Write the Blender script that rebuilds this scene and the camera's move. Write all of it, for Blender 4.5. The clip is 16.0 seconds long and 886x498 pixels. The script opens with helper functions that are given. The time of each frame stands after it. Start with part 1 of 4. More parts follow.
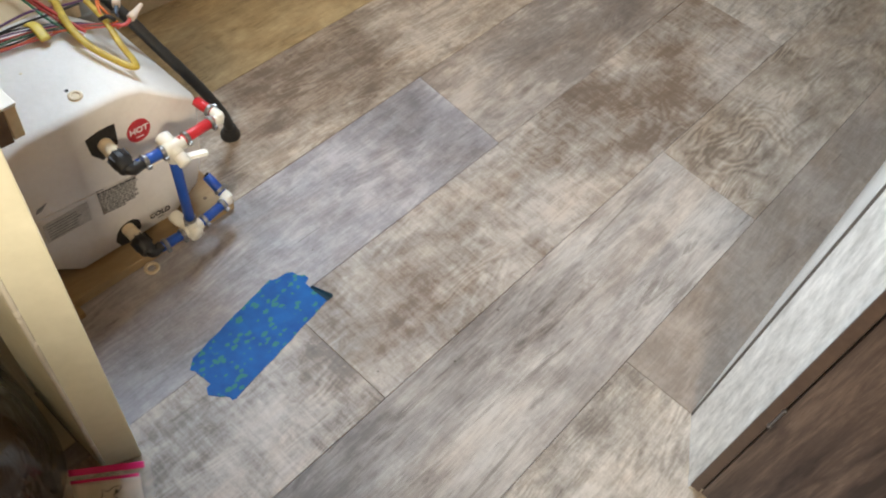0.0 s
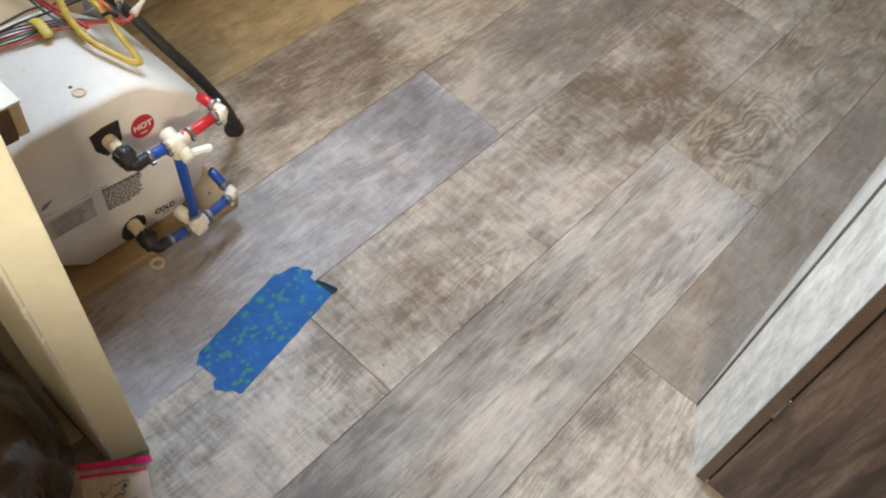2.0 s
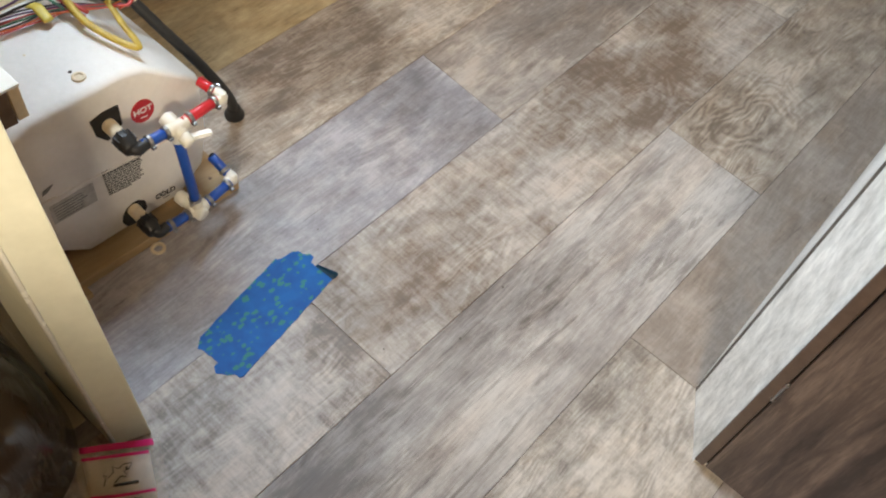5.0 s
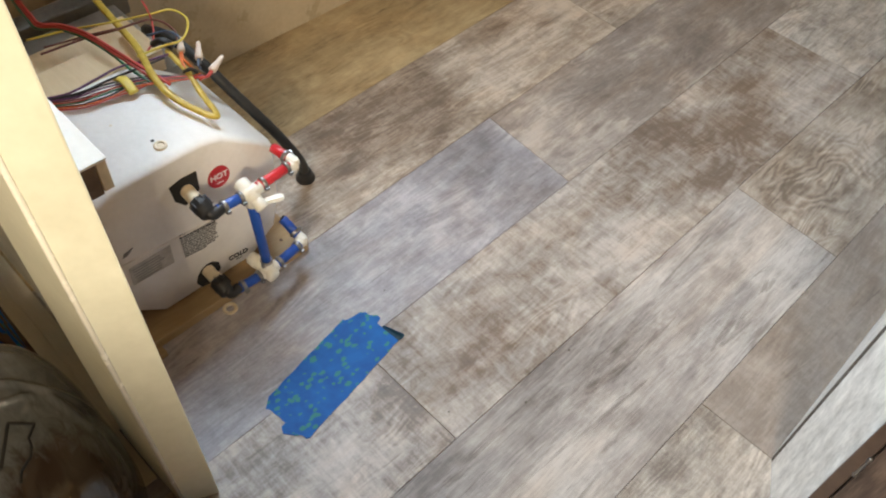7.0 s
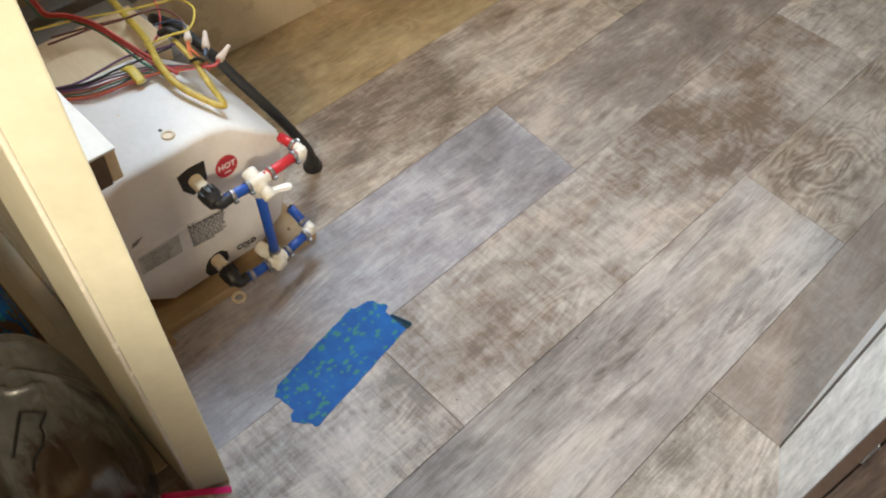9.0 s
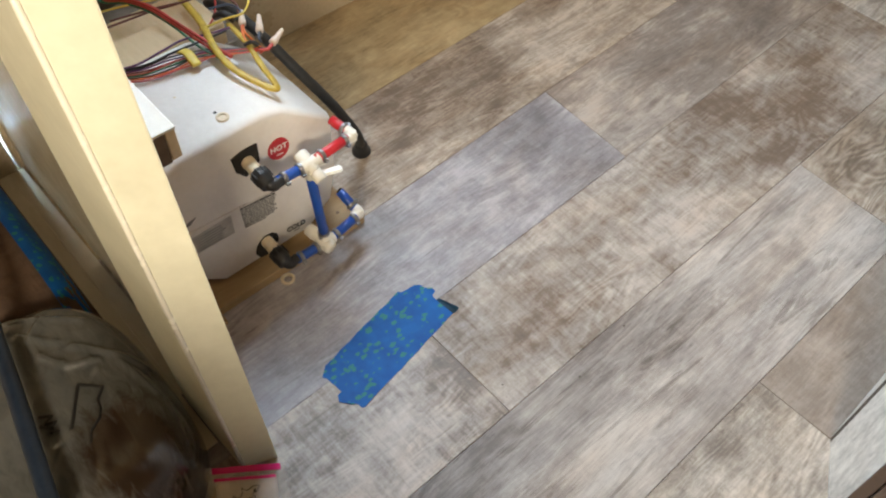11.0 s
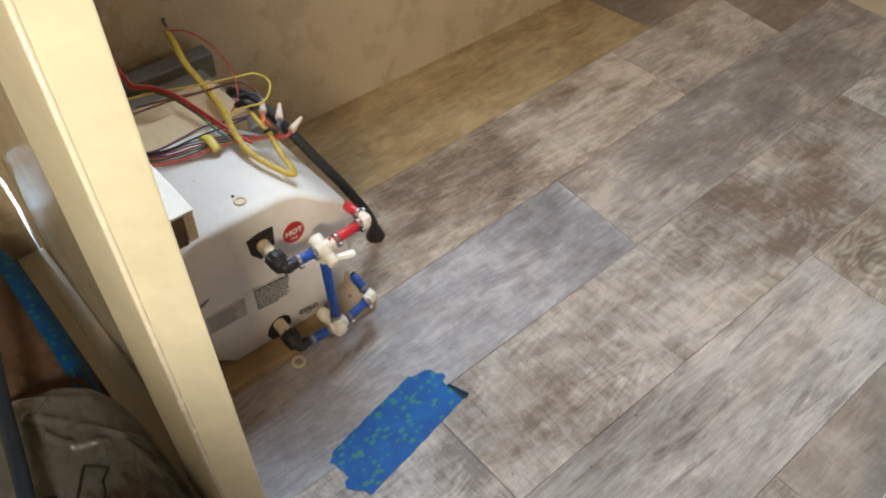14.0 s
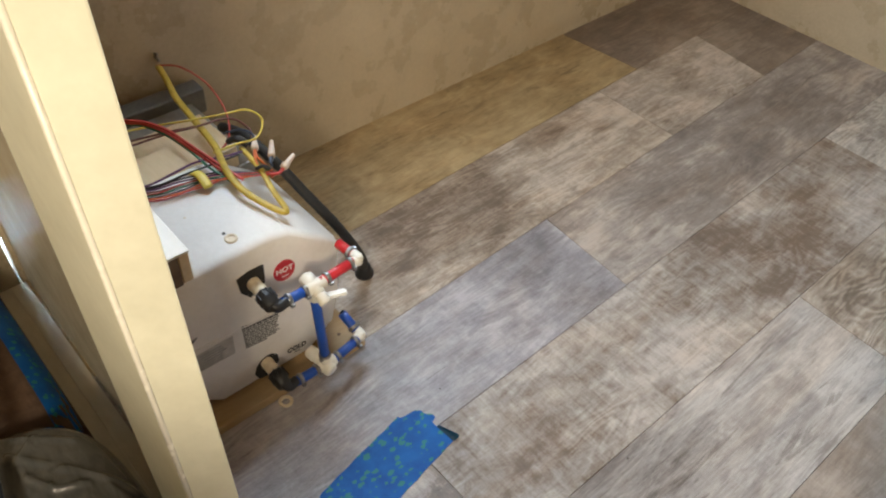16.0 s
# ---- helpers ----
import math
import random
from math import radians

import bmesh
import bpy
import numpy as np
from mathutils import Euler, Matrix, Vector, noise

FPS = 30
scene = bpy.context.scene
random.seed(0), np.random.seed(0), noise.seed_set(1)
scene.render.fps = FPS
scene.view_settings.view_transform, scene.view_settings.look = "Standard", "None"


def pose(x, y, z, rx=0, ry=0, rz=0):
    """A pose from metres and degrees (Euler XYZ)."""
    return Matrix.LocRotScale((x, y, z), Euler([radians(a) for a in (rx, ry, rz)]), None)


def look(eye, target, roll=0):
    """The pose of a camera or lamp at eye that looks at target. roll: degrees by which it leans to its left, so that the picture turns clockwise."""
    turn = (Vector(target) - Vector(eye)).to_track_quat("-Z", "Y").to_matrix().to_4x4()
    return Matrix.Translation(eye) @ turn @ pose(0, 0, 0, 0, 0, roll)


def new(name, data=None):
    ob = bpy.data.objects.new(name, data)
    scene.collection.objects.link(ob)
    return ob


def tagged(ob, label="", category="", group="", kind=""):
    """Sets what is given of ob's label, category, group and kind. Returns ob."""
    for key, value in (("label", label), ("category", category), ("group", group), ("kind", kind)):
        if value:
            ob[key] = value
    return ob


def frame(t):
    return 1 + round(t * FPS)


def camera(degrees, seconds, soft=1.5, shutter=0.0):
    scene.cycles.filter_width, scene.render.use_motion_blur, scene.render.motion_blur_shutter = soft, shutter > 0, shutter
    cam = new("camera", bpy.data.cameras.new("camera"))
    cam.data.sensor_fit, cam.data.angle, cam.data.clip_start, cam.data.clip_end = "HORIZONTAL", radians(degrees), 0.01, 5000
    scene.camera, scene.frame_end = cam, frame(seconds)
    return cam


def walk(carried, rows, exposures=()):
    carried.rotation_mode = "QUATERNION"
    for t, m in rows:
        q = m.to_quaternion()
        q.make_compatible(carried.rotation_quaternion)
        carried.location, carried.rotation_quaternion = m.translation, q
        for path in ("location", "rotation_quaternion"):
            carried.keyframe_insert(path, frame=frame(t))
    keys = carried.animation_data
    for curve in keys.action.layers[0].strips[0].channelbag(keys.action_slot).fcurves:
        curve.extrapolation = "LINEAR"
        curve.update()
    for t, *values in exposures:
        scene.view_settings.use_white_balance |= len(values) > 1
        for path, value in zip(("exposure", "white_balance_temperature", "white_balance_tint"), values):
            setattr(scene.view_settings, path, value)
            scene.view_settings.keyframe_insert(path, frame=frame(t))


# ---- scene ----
cam = camera(56.5, 16.0, soft=2.1)
PATH = [
    (0, (0.543, 0.043, 1.078), (-0.112, 1.071, -0.507), 12.5),
    (0.5, (0.546, 0.04, 1.078), (-0.121, 1.062, -0.507), 12.0),
    (1, (0.544, 0.041, 1.082), (-0.126, 1.051, -0.508), 11.7),
    (1.5, (0.543, 0.041, 1.08), (-0.115, 1.057, -0.512), 12.0),
    (2, (0.543, 0.043, 1.08), (-0.109, 1.054, -0.518), 11.8),
    (2.5, (0.544, 0.043, 1.081), (-0.106, 1.046, -0.523), 11.6),
    (3, (0.541, 0.043, 1.079), (-0.097, 1.045, -0.53), 11.9),
    (3.5, (0.543, 0.044, 1.079), (-0.094, 1.046, -0.531), 11.8),
    (5.8, (0.55, 0.042, 1.082), (-0.095, 1.022, -0.537), 12.1),
    (6, (0.544, 0.043, 1.094), (-0.105, 1.05, -0.507), 13.2),
    (6.5, (0.547, 0.044, 1.09), (-0.242, 1.015, -0.47), 6.4),
    (7, (0.542, 0.046, 1.092), (-0.286, 0.997, -0.461), 5.5),
    (7.5, (0.538, 0.045, 1.095), (-0.276, 0.984, -0.472), 5.7),
    (8, (0.542, 0.049, 1.093), (-0.267, 0.983, -0.479), 5.3),
    (10.5, (0.541, 0.035, 1.093), (-0.326, 0.907, -0.484), 2.9),
    (11, (0.54, 0.032, 1.09), (-0.336, 0.871, -0.5), 2.1),
    (11.5, (0.536, 0.028, 1.094), (-0.349, 0.869, -0.491), 2.7),
    (12, (0.537, 0.031, 1.094), (-0.371, 0.859, -0.484), 2.2),
    (12.5, (0.551, 0.033, 1.076), (-0.359, 0.9, -0.48), 5.4),
    (13, (0.537, 0.03, 1.086), (-0.411, 0.917, -0.435), 5.3),
    (13.5, (0.532, 0.029, 1.09), (-0.496, 0.875, -0.402), 0.7),
    (14, (0.546, 0.031, 1.096), (-0.472, 0.947, -0.362), 1.6),
    (14.5, (0.551, 0.023, 1.102), (-0.514, 0.943, -0.32), 2.6),
    (15, (0.555, 0.03, 1.095), (-0.504, 0.945, -0.334), 2.9),
    (15.5, (0.557, 0.031, 1.092), (-0.523, 0.922, -0.337), 2.9),
    (16, (0.523, 0.025, 1.097), (-0.505, 1.015, -0.305), 3.6),
]
walk(cam, [(t, look(eye, target, roll)) for t, eye, target, roll in PATH],
     exposures=[(0.0, -0.08), (8.0, -0.08), (13.0, -0.10), (14.2, -0.26), (16.0, -0.26)])


# ---- world and light ----
world = bpy.data.worlds.new("sky")
scene.world = world
world.use_nodes = True
wn = world.node_tree.nodes
sky = wn.new("ShaderNodeTexSky")
sky.sky_type, sky.sun_disc = "NISHITA", False
sky.sun_elevation, sky.sun_rotation = radians(38), radians(150)
world.node_tree.links.new(sky.outputs["Color"], wn["Background"].inputs["Color"])
wn["Background"].inputs["Strength"].default_value = 0.12


def area_lamp(name, m, w, h, watts, color):
    data = bpy.data.lights.new(name, "AREA")
    data.shape, data.size, data.size_y, data.energy, data.color = "RECTANGLE", w, h, watts, color
    ob = new(name, data)
    ob.matrix_world = m
    return ob


area_lamp("window_daylight", look((-0.705, 0.85, 1.30), (0.60, 0.85, 1.02)), 0.68, 0.58, 36, (0.70, 0.85, 1.0))
# unseen warm source, hung free in the room for the light on post and heater
area_lamp("warm_lamp_light", look((1.12, -0.62, 1.22), (0.0, 0.25, 0.40)), 0.40, 0.22, 32, (1.0, 0.85, 0.63))
area_lamp("gap_daylight", look((-0.80, 0.15, 0.16), (0.0, 0.21, 0.20)), 0.20, 0.40, 9, (0.55, 0.80, 1.0))


# ---- materials ----
def material(name):
    m = bpy.data.materials.new(name)
    m.use_nodes = True
    nt = m.node_tree
    return m, nt, nt.nodes["Principled BSDF"]


def node(nt, kind, **sockets):
    n = nt.nodes.new(kind)
    for key, v in sockets.items():
        n.inputs[key.replace("_", " ")].default_value = v
    return n


def mapped(nt, loc=(0, 0, 0), scale=(1, 1, 1), rot=(0, 0, 0)):
    c = nt.nodes.new("ShaderNodeTexCoord")
    mp = node(nt, "ShaderNodeMapping", Location=loc, Scale=scale, Rotation=rot)
    nt.links.new(c.outputs["Object"], mp.inputs["Vector"])
    return mp.outputs["Vector"]


def noise_tex(nt, vec, scale, detail=4.0, rough=0.6, distort=0.0):
    n = node(nt, "ShaderNodeTexNoise", Scale=scale, Detail=detail, Roughness=rough, Distortion=distort)
    nt.links.new(vec, n.inputs["Vector"])
    return n.outputs["Fac"]


def mathn(nt, op, a, b):
    n = nt.nodes.new("ShaderNodeMath")
    n.operation = op
    for i, v in enumerate((a, b)):
        if isinstance(v, (int, float)):
            n.inputs[i].default_value = v
        else:
            nt.links.new(v, n.inputs[i])
    return n.outputs[0]


def ramp(nt, fac, stops):
    n = nt.nodes.new("ShaderNodeValToRGB")
    e = n.color_ramp.elements
    while len(e) < len(stops):
        e.new(0.5)
    for el, (p, c) in zip(e, stops):
        el.position, el.color = p, (*c, 1)
    nt.links.new(fac, n.inputs["Fac"])
    return n.outputs["Color"]


def bump(nt, bsdf, height, strength, dist=0.002):
    b = node(nt, "ShaderNodeBump", Strength=strength, Distance=dist)
    nt.links.new(height, b.inputs["Height"])
    nt.links.new(b.outputs["Normal"], bsdf.inputs["Normal"])


def surface(name, c1, c2, scale=20.0, rough=0.5, relief=0.15, fine=160.0, stretch=(1, 1, 1), metal=0.0, coat=0.0, alpha=1.0):
    """Two-scale mottled surface: broad stains and fine grain."""
    m, nt, b = material(name)
    v = mapped(nt, scale=stretch)
    big, small = noise_tex(nt, v, scale, 5, 0.6), noise_tex(nt, v, fine, 3, 0.6)
    mix = mathn(nt, "ADD", mathn(nt, "MULTIPLY", big, 0.7), mathn(nt, "MULTIPLY", small, 0.3))
    nt.links.new(ramp(nt, mix, [(0.36, c1), (0.64, c2)]), b.inputs["Base Color"])
    r = mathn(nt, "ADD", mathn(nt, "MULTIPLY", big, 0.16), rough - 0.08)
    nt.links.new(r, b.inputs["Roughness"])
    b.inputs["Metallic"].default_value = metal
    b.inputs["Coat Weight"].default_value = coat
    b.inputs["Alpha"].default_value = alpha
    if relief:
        bump(nt, b, mix, relief)
    return m


def vinyl(name, dark, mid, light, seed, cross=0.0, contrast=1.0, tilt=0.0, zone=None, knot=None, shade=0.0, lines=0.012, cracks=0.0, draw=0.42):
    """Printed vinyl plank: worn paint mottling drawn out along the plank, grain, cross saw marks.
    zone: x, y, reach in x, reach in y and strength of a darker worn field; knot: centre of a swirl."""
    dark, mid, light = [[k * f for k, f in zip(q, (1.02, 0.995, 1.01))] for q in (dark, mid, light)]
    m, nt, b = material(name)
    off = (seed * 3.7, seed * 1.9, seed * 0.7)
    turn = (0, 0, radians(tilt))
    v0, v1 = mapped(nt, off, (1.0, 0.7, 1.0)), mapped(nt, off, (1.0, draw, 1.0), turn)
    v2, v3 = mapped(nt, off, (1.0, 0.06, 1.0), turn), mapped(nt, off, (0.18, 1.0, 1.0), (0, 0, radians(tilt + 5)))
    v4 = mapped(nt, off, (1.0, 0.16, 1.0), turn)
    big = noise_tex(nt, v0, 7.5, 3, 0.55, 0.4)
    mid_n = noise_tex(nt, v1, 36, 9, 0.74, 0.5)
    grain = noise_tex(nt, v2, 300, 5, 0.7, 0.15)
    streak = noise_tex(nt, v4, 46, 6, 0.7, 1.0)
    saw = noise_tex(nt, v3, 105, 5, 0.68, 0.25)
    t = mathn(nt, "MULTIPLY", big, 0.34)
    for f, w in ((mid_n, 0.33), (grain, 0.19 - 0.13 * cross), (streak, 0.20 - 0.10 * cross), (saw, 0.07 + 0.17 * cross)):
        t = mathn(nt, "ADD", t, mathn(nt, "MULTIPLY", f, w))
    c = 0.56 - 0.01 * cross + shade
    w = 0.087 / contrast
    pos = nt.nodes.new("ShaderNodeTexCoord").outputs["Object"]

    def away(x, y, sx, sy):
        mp = node(nt, "ShaderNodeMapping", Location=(-x / sx, -y / sy, 0), Scale=(1 / sx, 1 / sy, 0))
        nt.links.new(pos, mp.inputs["Vector"])
        ln = nt.nodes.new("ShaderNodeVectorMath")
        ln.operation = "LENGTH"
        nt.links.new(mp.outputs["Vector"], ln.inputs[0])
        return ln.outputs["Value"]

    # flowing grain lines
    flow = noise_tex(nt, mapped(nt, off, (1.0, 0.20, 1.0), turn), 11, 3, 0.45, 0.5)
    fade = noise_tex(nt, v0, 14, 3, 0.6)
    g = nt.nodes.new("ShaderNodeMapRange")
    for key, val in (("From Min", 0.46), ("From Max", 0.62), ("To Min", 0.0), ("To Max", lines * 2.2)):
        g.inputs[key].default_value = val
    nt.links.new(fade, g.inputs["Value"])
    t = mathn(nt, "ADD", t, mathn(nt, "MULTIPLY", mathn(nt, "SINE", mathn(nt, "MULTIPLY", flow, 120.0), 0.0), g.outputs["Result"]))
    if zone:
        x, y, sx, sy, amount = zone
        r = mathn(nt, "ADD", away(x, y, sx, sy), mathn(nt, "MULTIPLY", mathn(nt, "SUBTRACT", streak, 0.5), 0.8))
        g = nt.nodes.new("ShaderNodeMapRange")
        g.interpolation_type = "SMOOTHSTEP"
        for key, val in (("From Min", 0.65), ("From Max", 1.25), ("To Min", -amount), ("To Max", 0.0)):
            g.inputs[key].default_value = val
        nt.links.new(r, g.inputs["Value"])
        t = mathn(nt, "ADD", t, g.outputs["Result"])
    if knot:
        x, y = knot
        r = away(x, y, 0.075, 0.16)
        rr = mathn(nt, "ADD", r, mathn(nt, "MULTIPLY", noise_tex(nt, v0, 9, 3, 0.5), 2.4))
        s = mathn(nt, "SINE", mathn(nt, "MULTIPLY", rr, 26.0), 0.0)
        g = nt.nodes.new("ShaderNodeMapRange")
        g.interpolation_type = "SMOOTHSTEP"
        for key, val in (("From Min", 0.3), ("From Max", 1.7), ("To Min", 0.046), ("To Max", 0.0)):
            g.inputs[key].default_value = val
        nt.links.new(r, g.inputs["Value"])
        t = mathn(nt, "ADD", t, mathn(nt, "MULTIPLY", s, g.outputs["Result"]))
    speck = noise_tex(nt, v1, 420, 3, 0.6)
    t = mathn(nt, "ADD", t, mathn(nt, "MULTIPLY", mathn(nt, "SUBTRACT", speck, 0.5), 0.07))
    col = ramp(nt, t, [(c - w * 2.7, [k * 0.62 for k in dark]), (c - w * 1.25, dark), (c - w * 0.1, mid), (c + w, light), (c + w * 2.1, [k * 1.14 for k in light])])
    tint = ramp(nt, noise_tex(nt, v1, 13, 5, 0.62, 0.6), [(0.36, (1.14, 0.985, 0.83)), (0.5, (1.02, 1.0, 0.98)), (0.64, (0.95, 0.99, 1.06))])
    hue = nt.nodes.new("ShaderNodeMix")
    hue.data_type, hue.blend_type = "RGBA", "MULTIPLY"
    hue.inputs[0].default_value = 0.32
    nt.links.new(col, hue.inputs[6])
    nt.links.new(tint, hue.inputs[7])
    col = hue.outputs[2]
    # thin dark cracks that follow the grain
    crack = ramp(nt, noise_tex(nt, mapped(nt, (seed * 5.1, seed, 0), (1.0, 0.10, 1.0), turn), 30, 6, 0.62, 1.2),
                 [(0.30 + cracks, (0.50, 0.48, 0.46)), (0.36 + cracks, (1, 1, 1))])
    mul = nt.nodes.new("ShaderNodeMix")
    mul.data_type, mul.blend_type = "RGBA", "MULTIPLY"
    mul.inputs[0].default_value = 0.7
    nt.links.new(col, mul.inputs[6])
    nt.links.new(crack, mul.inputs[7])
    nt.links.new(mul.outputs[2], b.inputs["Base Color"])
    nt.links.new(mathn(nt, "ADD", mathn(nt, "MULTIPLY", mid_n, 0.25), 0.38), b.inputs["Roughness"])
    bump(nt, b, mathn(nt, "ADD", mathn(nt, "MULTIPLY", grain, 0.6), streak), 0.16, 0.0012)
    return m


M = {}
M["seam"] = surface("vinyl_seam", (0.14, 0.12, 0.10), (0.20, 0.175, 0.15), 30, 0.7)
# honey tone: brown print plus the warm light by the west wall
M["pl_warmlit"] = vinyl("plank_warm_lit", (0.185, 0.132, 0.062), (0.345, 0.256, 0.128), (0.49, 0.385, 0.21), 1.0, 0.0, 0.85)
M["pl_mixed"] = vinyl("plank_white_brown", (0.17, 0.127, 0.090), (0.34, 0.283, 0.220), (0.55, 0.485, 0.40), 2.0, 0.15, 1.1, 0, (-0.33, 0.84, 0.11, 0.20, 0.06))
M["pl_white"] = vinyl("plank_whitewash", (0.20, 0.16, 0.12), (0.36, 0.31, 0.25), (0.55, 0.49, 0.42), 3.0, 0.1, 1.15)
M["pl_brown"] = vinyl("plank_grey_brown", (0.16, 0.135, 0.115), (0.27, 0.235, 0.205), (0.47, 0.425, 0.37), 4.0, 0.05, 0.9, 0, (-0.12, 1.55, 0.13, 0.38, 0.05), shade=-0.01)
M["pl_blue"] = vinyl("plank_blue_grey", (0.19, 0.18, 0.187), (0.31, 0.30, 0.313), (0.475, 0.46, 0.47), 5.0, 0.15, 1.0, 14, (-0.10, 0.93, 0.12, 0.10, 0.05))
M["pl_saw"] = vinyl("plank_saw_marked", (0.185, 0.16, 0.14), (0.40, 0.365, 0.328), (0.57, 0.527, 0.478), 6.0, 1.0, 1.15, 0, (0.10, 0.46, 0.08, 0.06, 0.04))
M["pl_beige"] = vinyl("plank_beige", (0.175, 0.133, 0.100), (0.325, 0.290, 0.252), (0.49, 0.452, 0.405), 7.0, 0.8, 1.15, 0, (0.10, 1.25, 0.10, 0.24, 0.035))
M["pl_streak"] = vinyl("plank_streaked", (0.165, 0.147, 0.136), (0.335, 0.312, 0.290), (0.53, 0.512, 0.475), 8.4, 0.0, 0.88, 7, (0.235, 0.25, 0.125, 0.62, 0.08), shade=-0.01, lines=0.010, cracks=0.07, draw=0.16)
M["pl_knot"] = vinyl("plank_knotty", (0.18, 0.146, 0.113), (0.34, 0.293, 0.24), (0.51, 0.463, 0.398), 9.0, 0.0, 1.0, -10, (0.27, 1.30, 0.05, 0.06, 0.06), (0.322, 1.37), lines=0.022)
M["pl_taupe"] = vinyl("plank_taupe", (0.165, 0.136, 0.113), (0.265, 0.226, 0.192), (0.40, 0.352, 0.305), 10.0, 0.2, 0.8)
M["pl_umber"] = vinyl("plank_umber", (0.12, 0.092, 0.068), (0.21, 0.168, 0.13), (0.34, 0.28, 0.22), 14.2, 0.1, 0.8)
M["pl_mottle"] = vinyl("plank_mottled", (0.21, 0.185, 0.16), (0.39, 0.362, 0.318), (0.59, 0.56, 0.505), 12.6, 0.15, 1.25, 0)
M["wall"] = surface("beige_wallboard", (0.42, 0.345, 0.235), (0.53, 0.445, 0.315), 9, 0.28, 0.06, 120)
M["panel"] = surface("cream_paint", (0.72, 0.715, 0.575), (0.82, 0.815, 0.67), 12, 0.42, 0.3, 60)
# paler than the post's cream: the corner highlight put into the colour
M["bead"] = surface("edge_highlight", (0.82, 0.80, 0.70), (0.90, 0.88, 0.79), 40, 0.26, 0.2, 90)
# darker than the post's cream: shade on the partition set into the colour
M["gloss"] = surface("shaded_gloss_cream", (0.50, 0.46, 0.37), (0.60, 0.555, 0.45), 12, 0.24, 0.12, 60)
# unseen boards that close the room; honey colour warms the light they bounce
M["ceiling"] = surface("honey_ceiling", (0.26, 0.150, 0.045), (0.34, 0.20, 0.065), 6, 0.7, 0.05)
M["honey"] = surface("honey_bounce_board", (0.28, 0.155, 0.045), (0.37, 0.21, 0.065), 9, 0.6, 0.1, 120, (1, 1, 0.2))
M["lightwall"] = surface("pale_textured_panel", (0.46, 0.445, 0.41), (0.84, 0.82, 0.775), 60, 0.5, 0.9, 190, (1, 1, 0.30))
M["darktrim"] = surface("dark_brown_edging", (0.075, 0.052, 0.043), (0.11, 0.078, 0.064), 30, 0.36, 0.06, 200)
M["groove"] = surface("dark_groove", (0.07, 0.06, 0.05), (0.12, 0.10, 0.085), 40, 0.7)
M["foam"] = surface("white_foam", (0.75, 0.722, 0.685), (0.84, 0.815, 0.78), 9, 0.55, 0.35, 110)
# near-black for holes and gaps: the shade inside, put into the colour
M["foamhole"] = surface("hole_shade_black", (0.012, 0.011, 0.010), (0.03, 0.027, 0.024), 60, 0.85, 0.3)
M["blue"] = surface("blue_pex", (0.010, 0.060, 0.33), (0.016, 0.085, 0.42), 30, 0.32, 0.03)
M["red"] = surface("red_pex", (0.48, 0.016, 0.026), (0.60, 0.028, 0.04), 30, 0.32, 0.03)
M["white"] = surface("white_plastic", (0.74, 0.72, 0.64), (0.82, 0.80, 0.73), 30, 0.35, 0.02)
M["cream"] = surface("cream_plastic", (0.66, 0.55, 0.38), (0.76, 0.66, 0.49), 40, 0.45, 0.05)
M["black"] = surface("black_plastic", (0.010, 0.010, 0.011), (0.018, 0.018, 0.020), 60, 0.48, 0.05)
M["rubber"] = surface("black_corrugated_hose", (0.010, 0.010, 0.010), (0.02, 0.02, 0.02), 80, 0.55, 0.2)
M["steel"] = surface("clamp_steel", (0.24, 0.24, 0.245), (0.38, 0.38, 0.38), 90, 0.38, 0.05, metal=1.0)
M["wood"] = surface("raw_plywood", (0.30, 0.20, 0.10), (0.43, 0.31, 0.17), 10, 0.65, 0.2, 140, (1, 0.2, 1))
M["rawback"] = surface("orange_plywood", (0.22, 0.115, 0.040), (0.32, 0.175, 0.065), 10, 0.65, 0.2, 140, (1, 1, 0.2))
M["pine"] = surface("pale_pine", (0.62, 0.47, 0.28), (0.74, 0.59, 0.38), 12, 0.6, 0.2, 150, (0.2, 1, 1))
M["paleply"] = surface("pale_plywood", (0.64, 0.57, 0.44), (0.76, 0.69, 0.56), 10, 0.6, 0.2, 140, (0.25, 1, 1))
# paler than raw pine: the light on the cleat's top, given as colour
M["pinewhite"] = surface("lit_pine_top", (0.74, 0.70, 0.62), (0.82, 0.78, 0.70), 12, 0.5, 0.1)
M["brownend"] = surface("brown_end_grain", (0.10, 0.06, 0.035), (0.16, 0.10, 0.06), 60, 0.7, 0.3)
M["ink"] = surface("black_ink", (0.016, 0.016, 0.018), (0.03, 0.03, 0.032), 90, 0.5, 0)
M["inkgrey"] = surface("grey_print", (0.17, 0.165, 0.16), (0.26, 0.255, 0.245), 90, 0.5, 0)
M["labelgrey"] = surface("worn_foil_label", (0.40, 0.385, 0.35), (0.60, 0.58, 0.54), 60, 0.45, 0.2)
M["stickred"] = surface("red_sticker", (0.42, 0.015, 0.022), (0.50, 0.022, 0.03), 30, 0.4, 0)
M["stickwhite"] = surface("white_print", (0.78, 0.76, 0.74), (0.82, 0.80, 0.78), 30, 0.4, 0)
M["sheetmetal"] = surface("dull_sheet_metal", (0.24, 0.22, 0.19), (0.34, 0.32, 0.28), 16, 0.45, 0.1, 160, metal=0.5)
M["greybar"] = surface("grey_channel", (0.09, 0.085, 0.075), (0.15, 0.14, 0.12), 20, 0.5, 0.1)
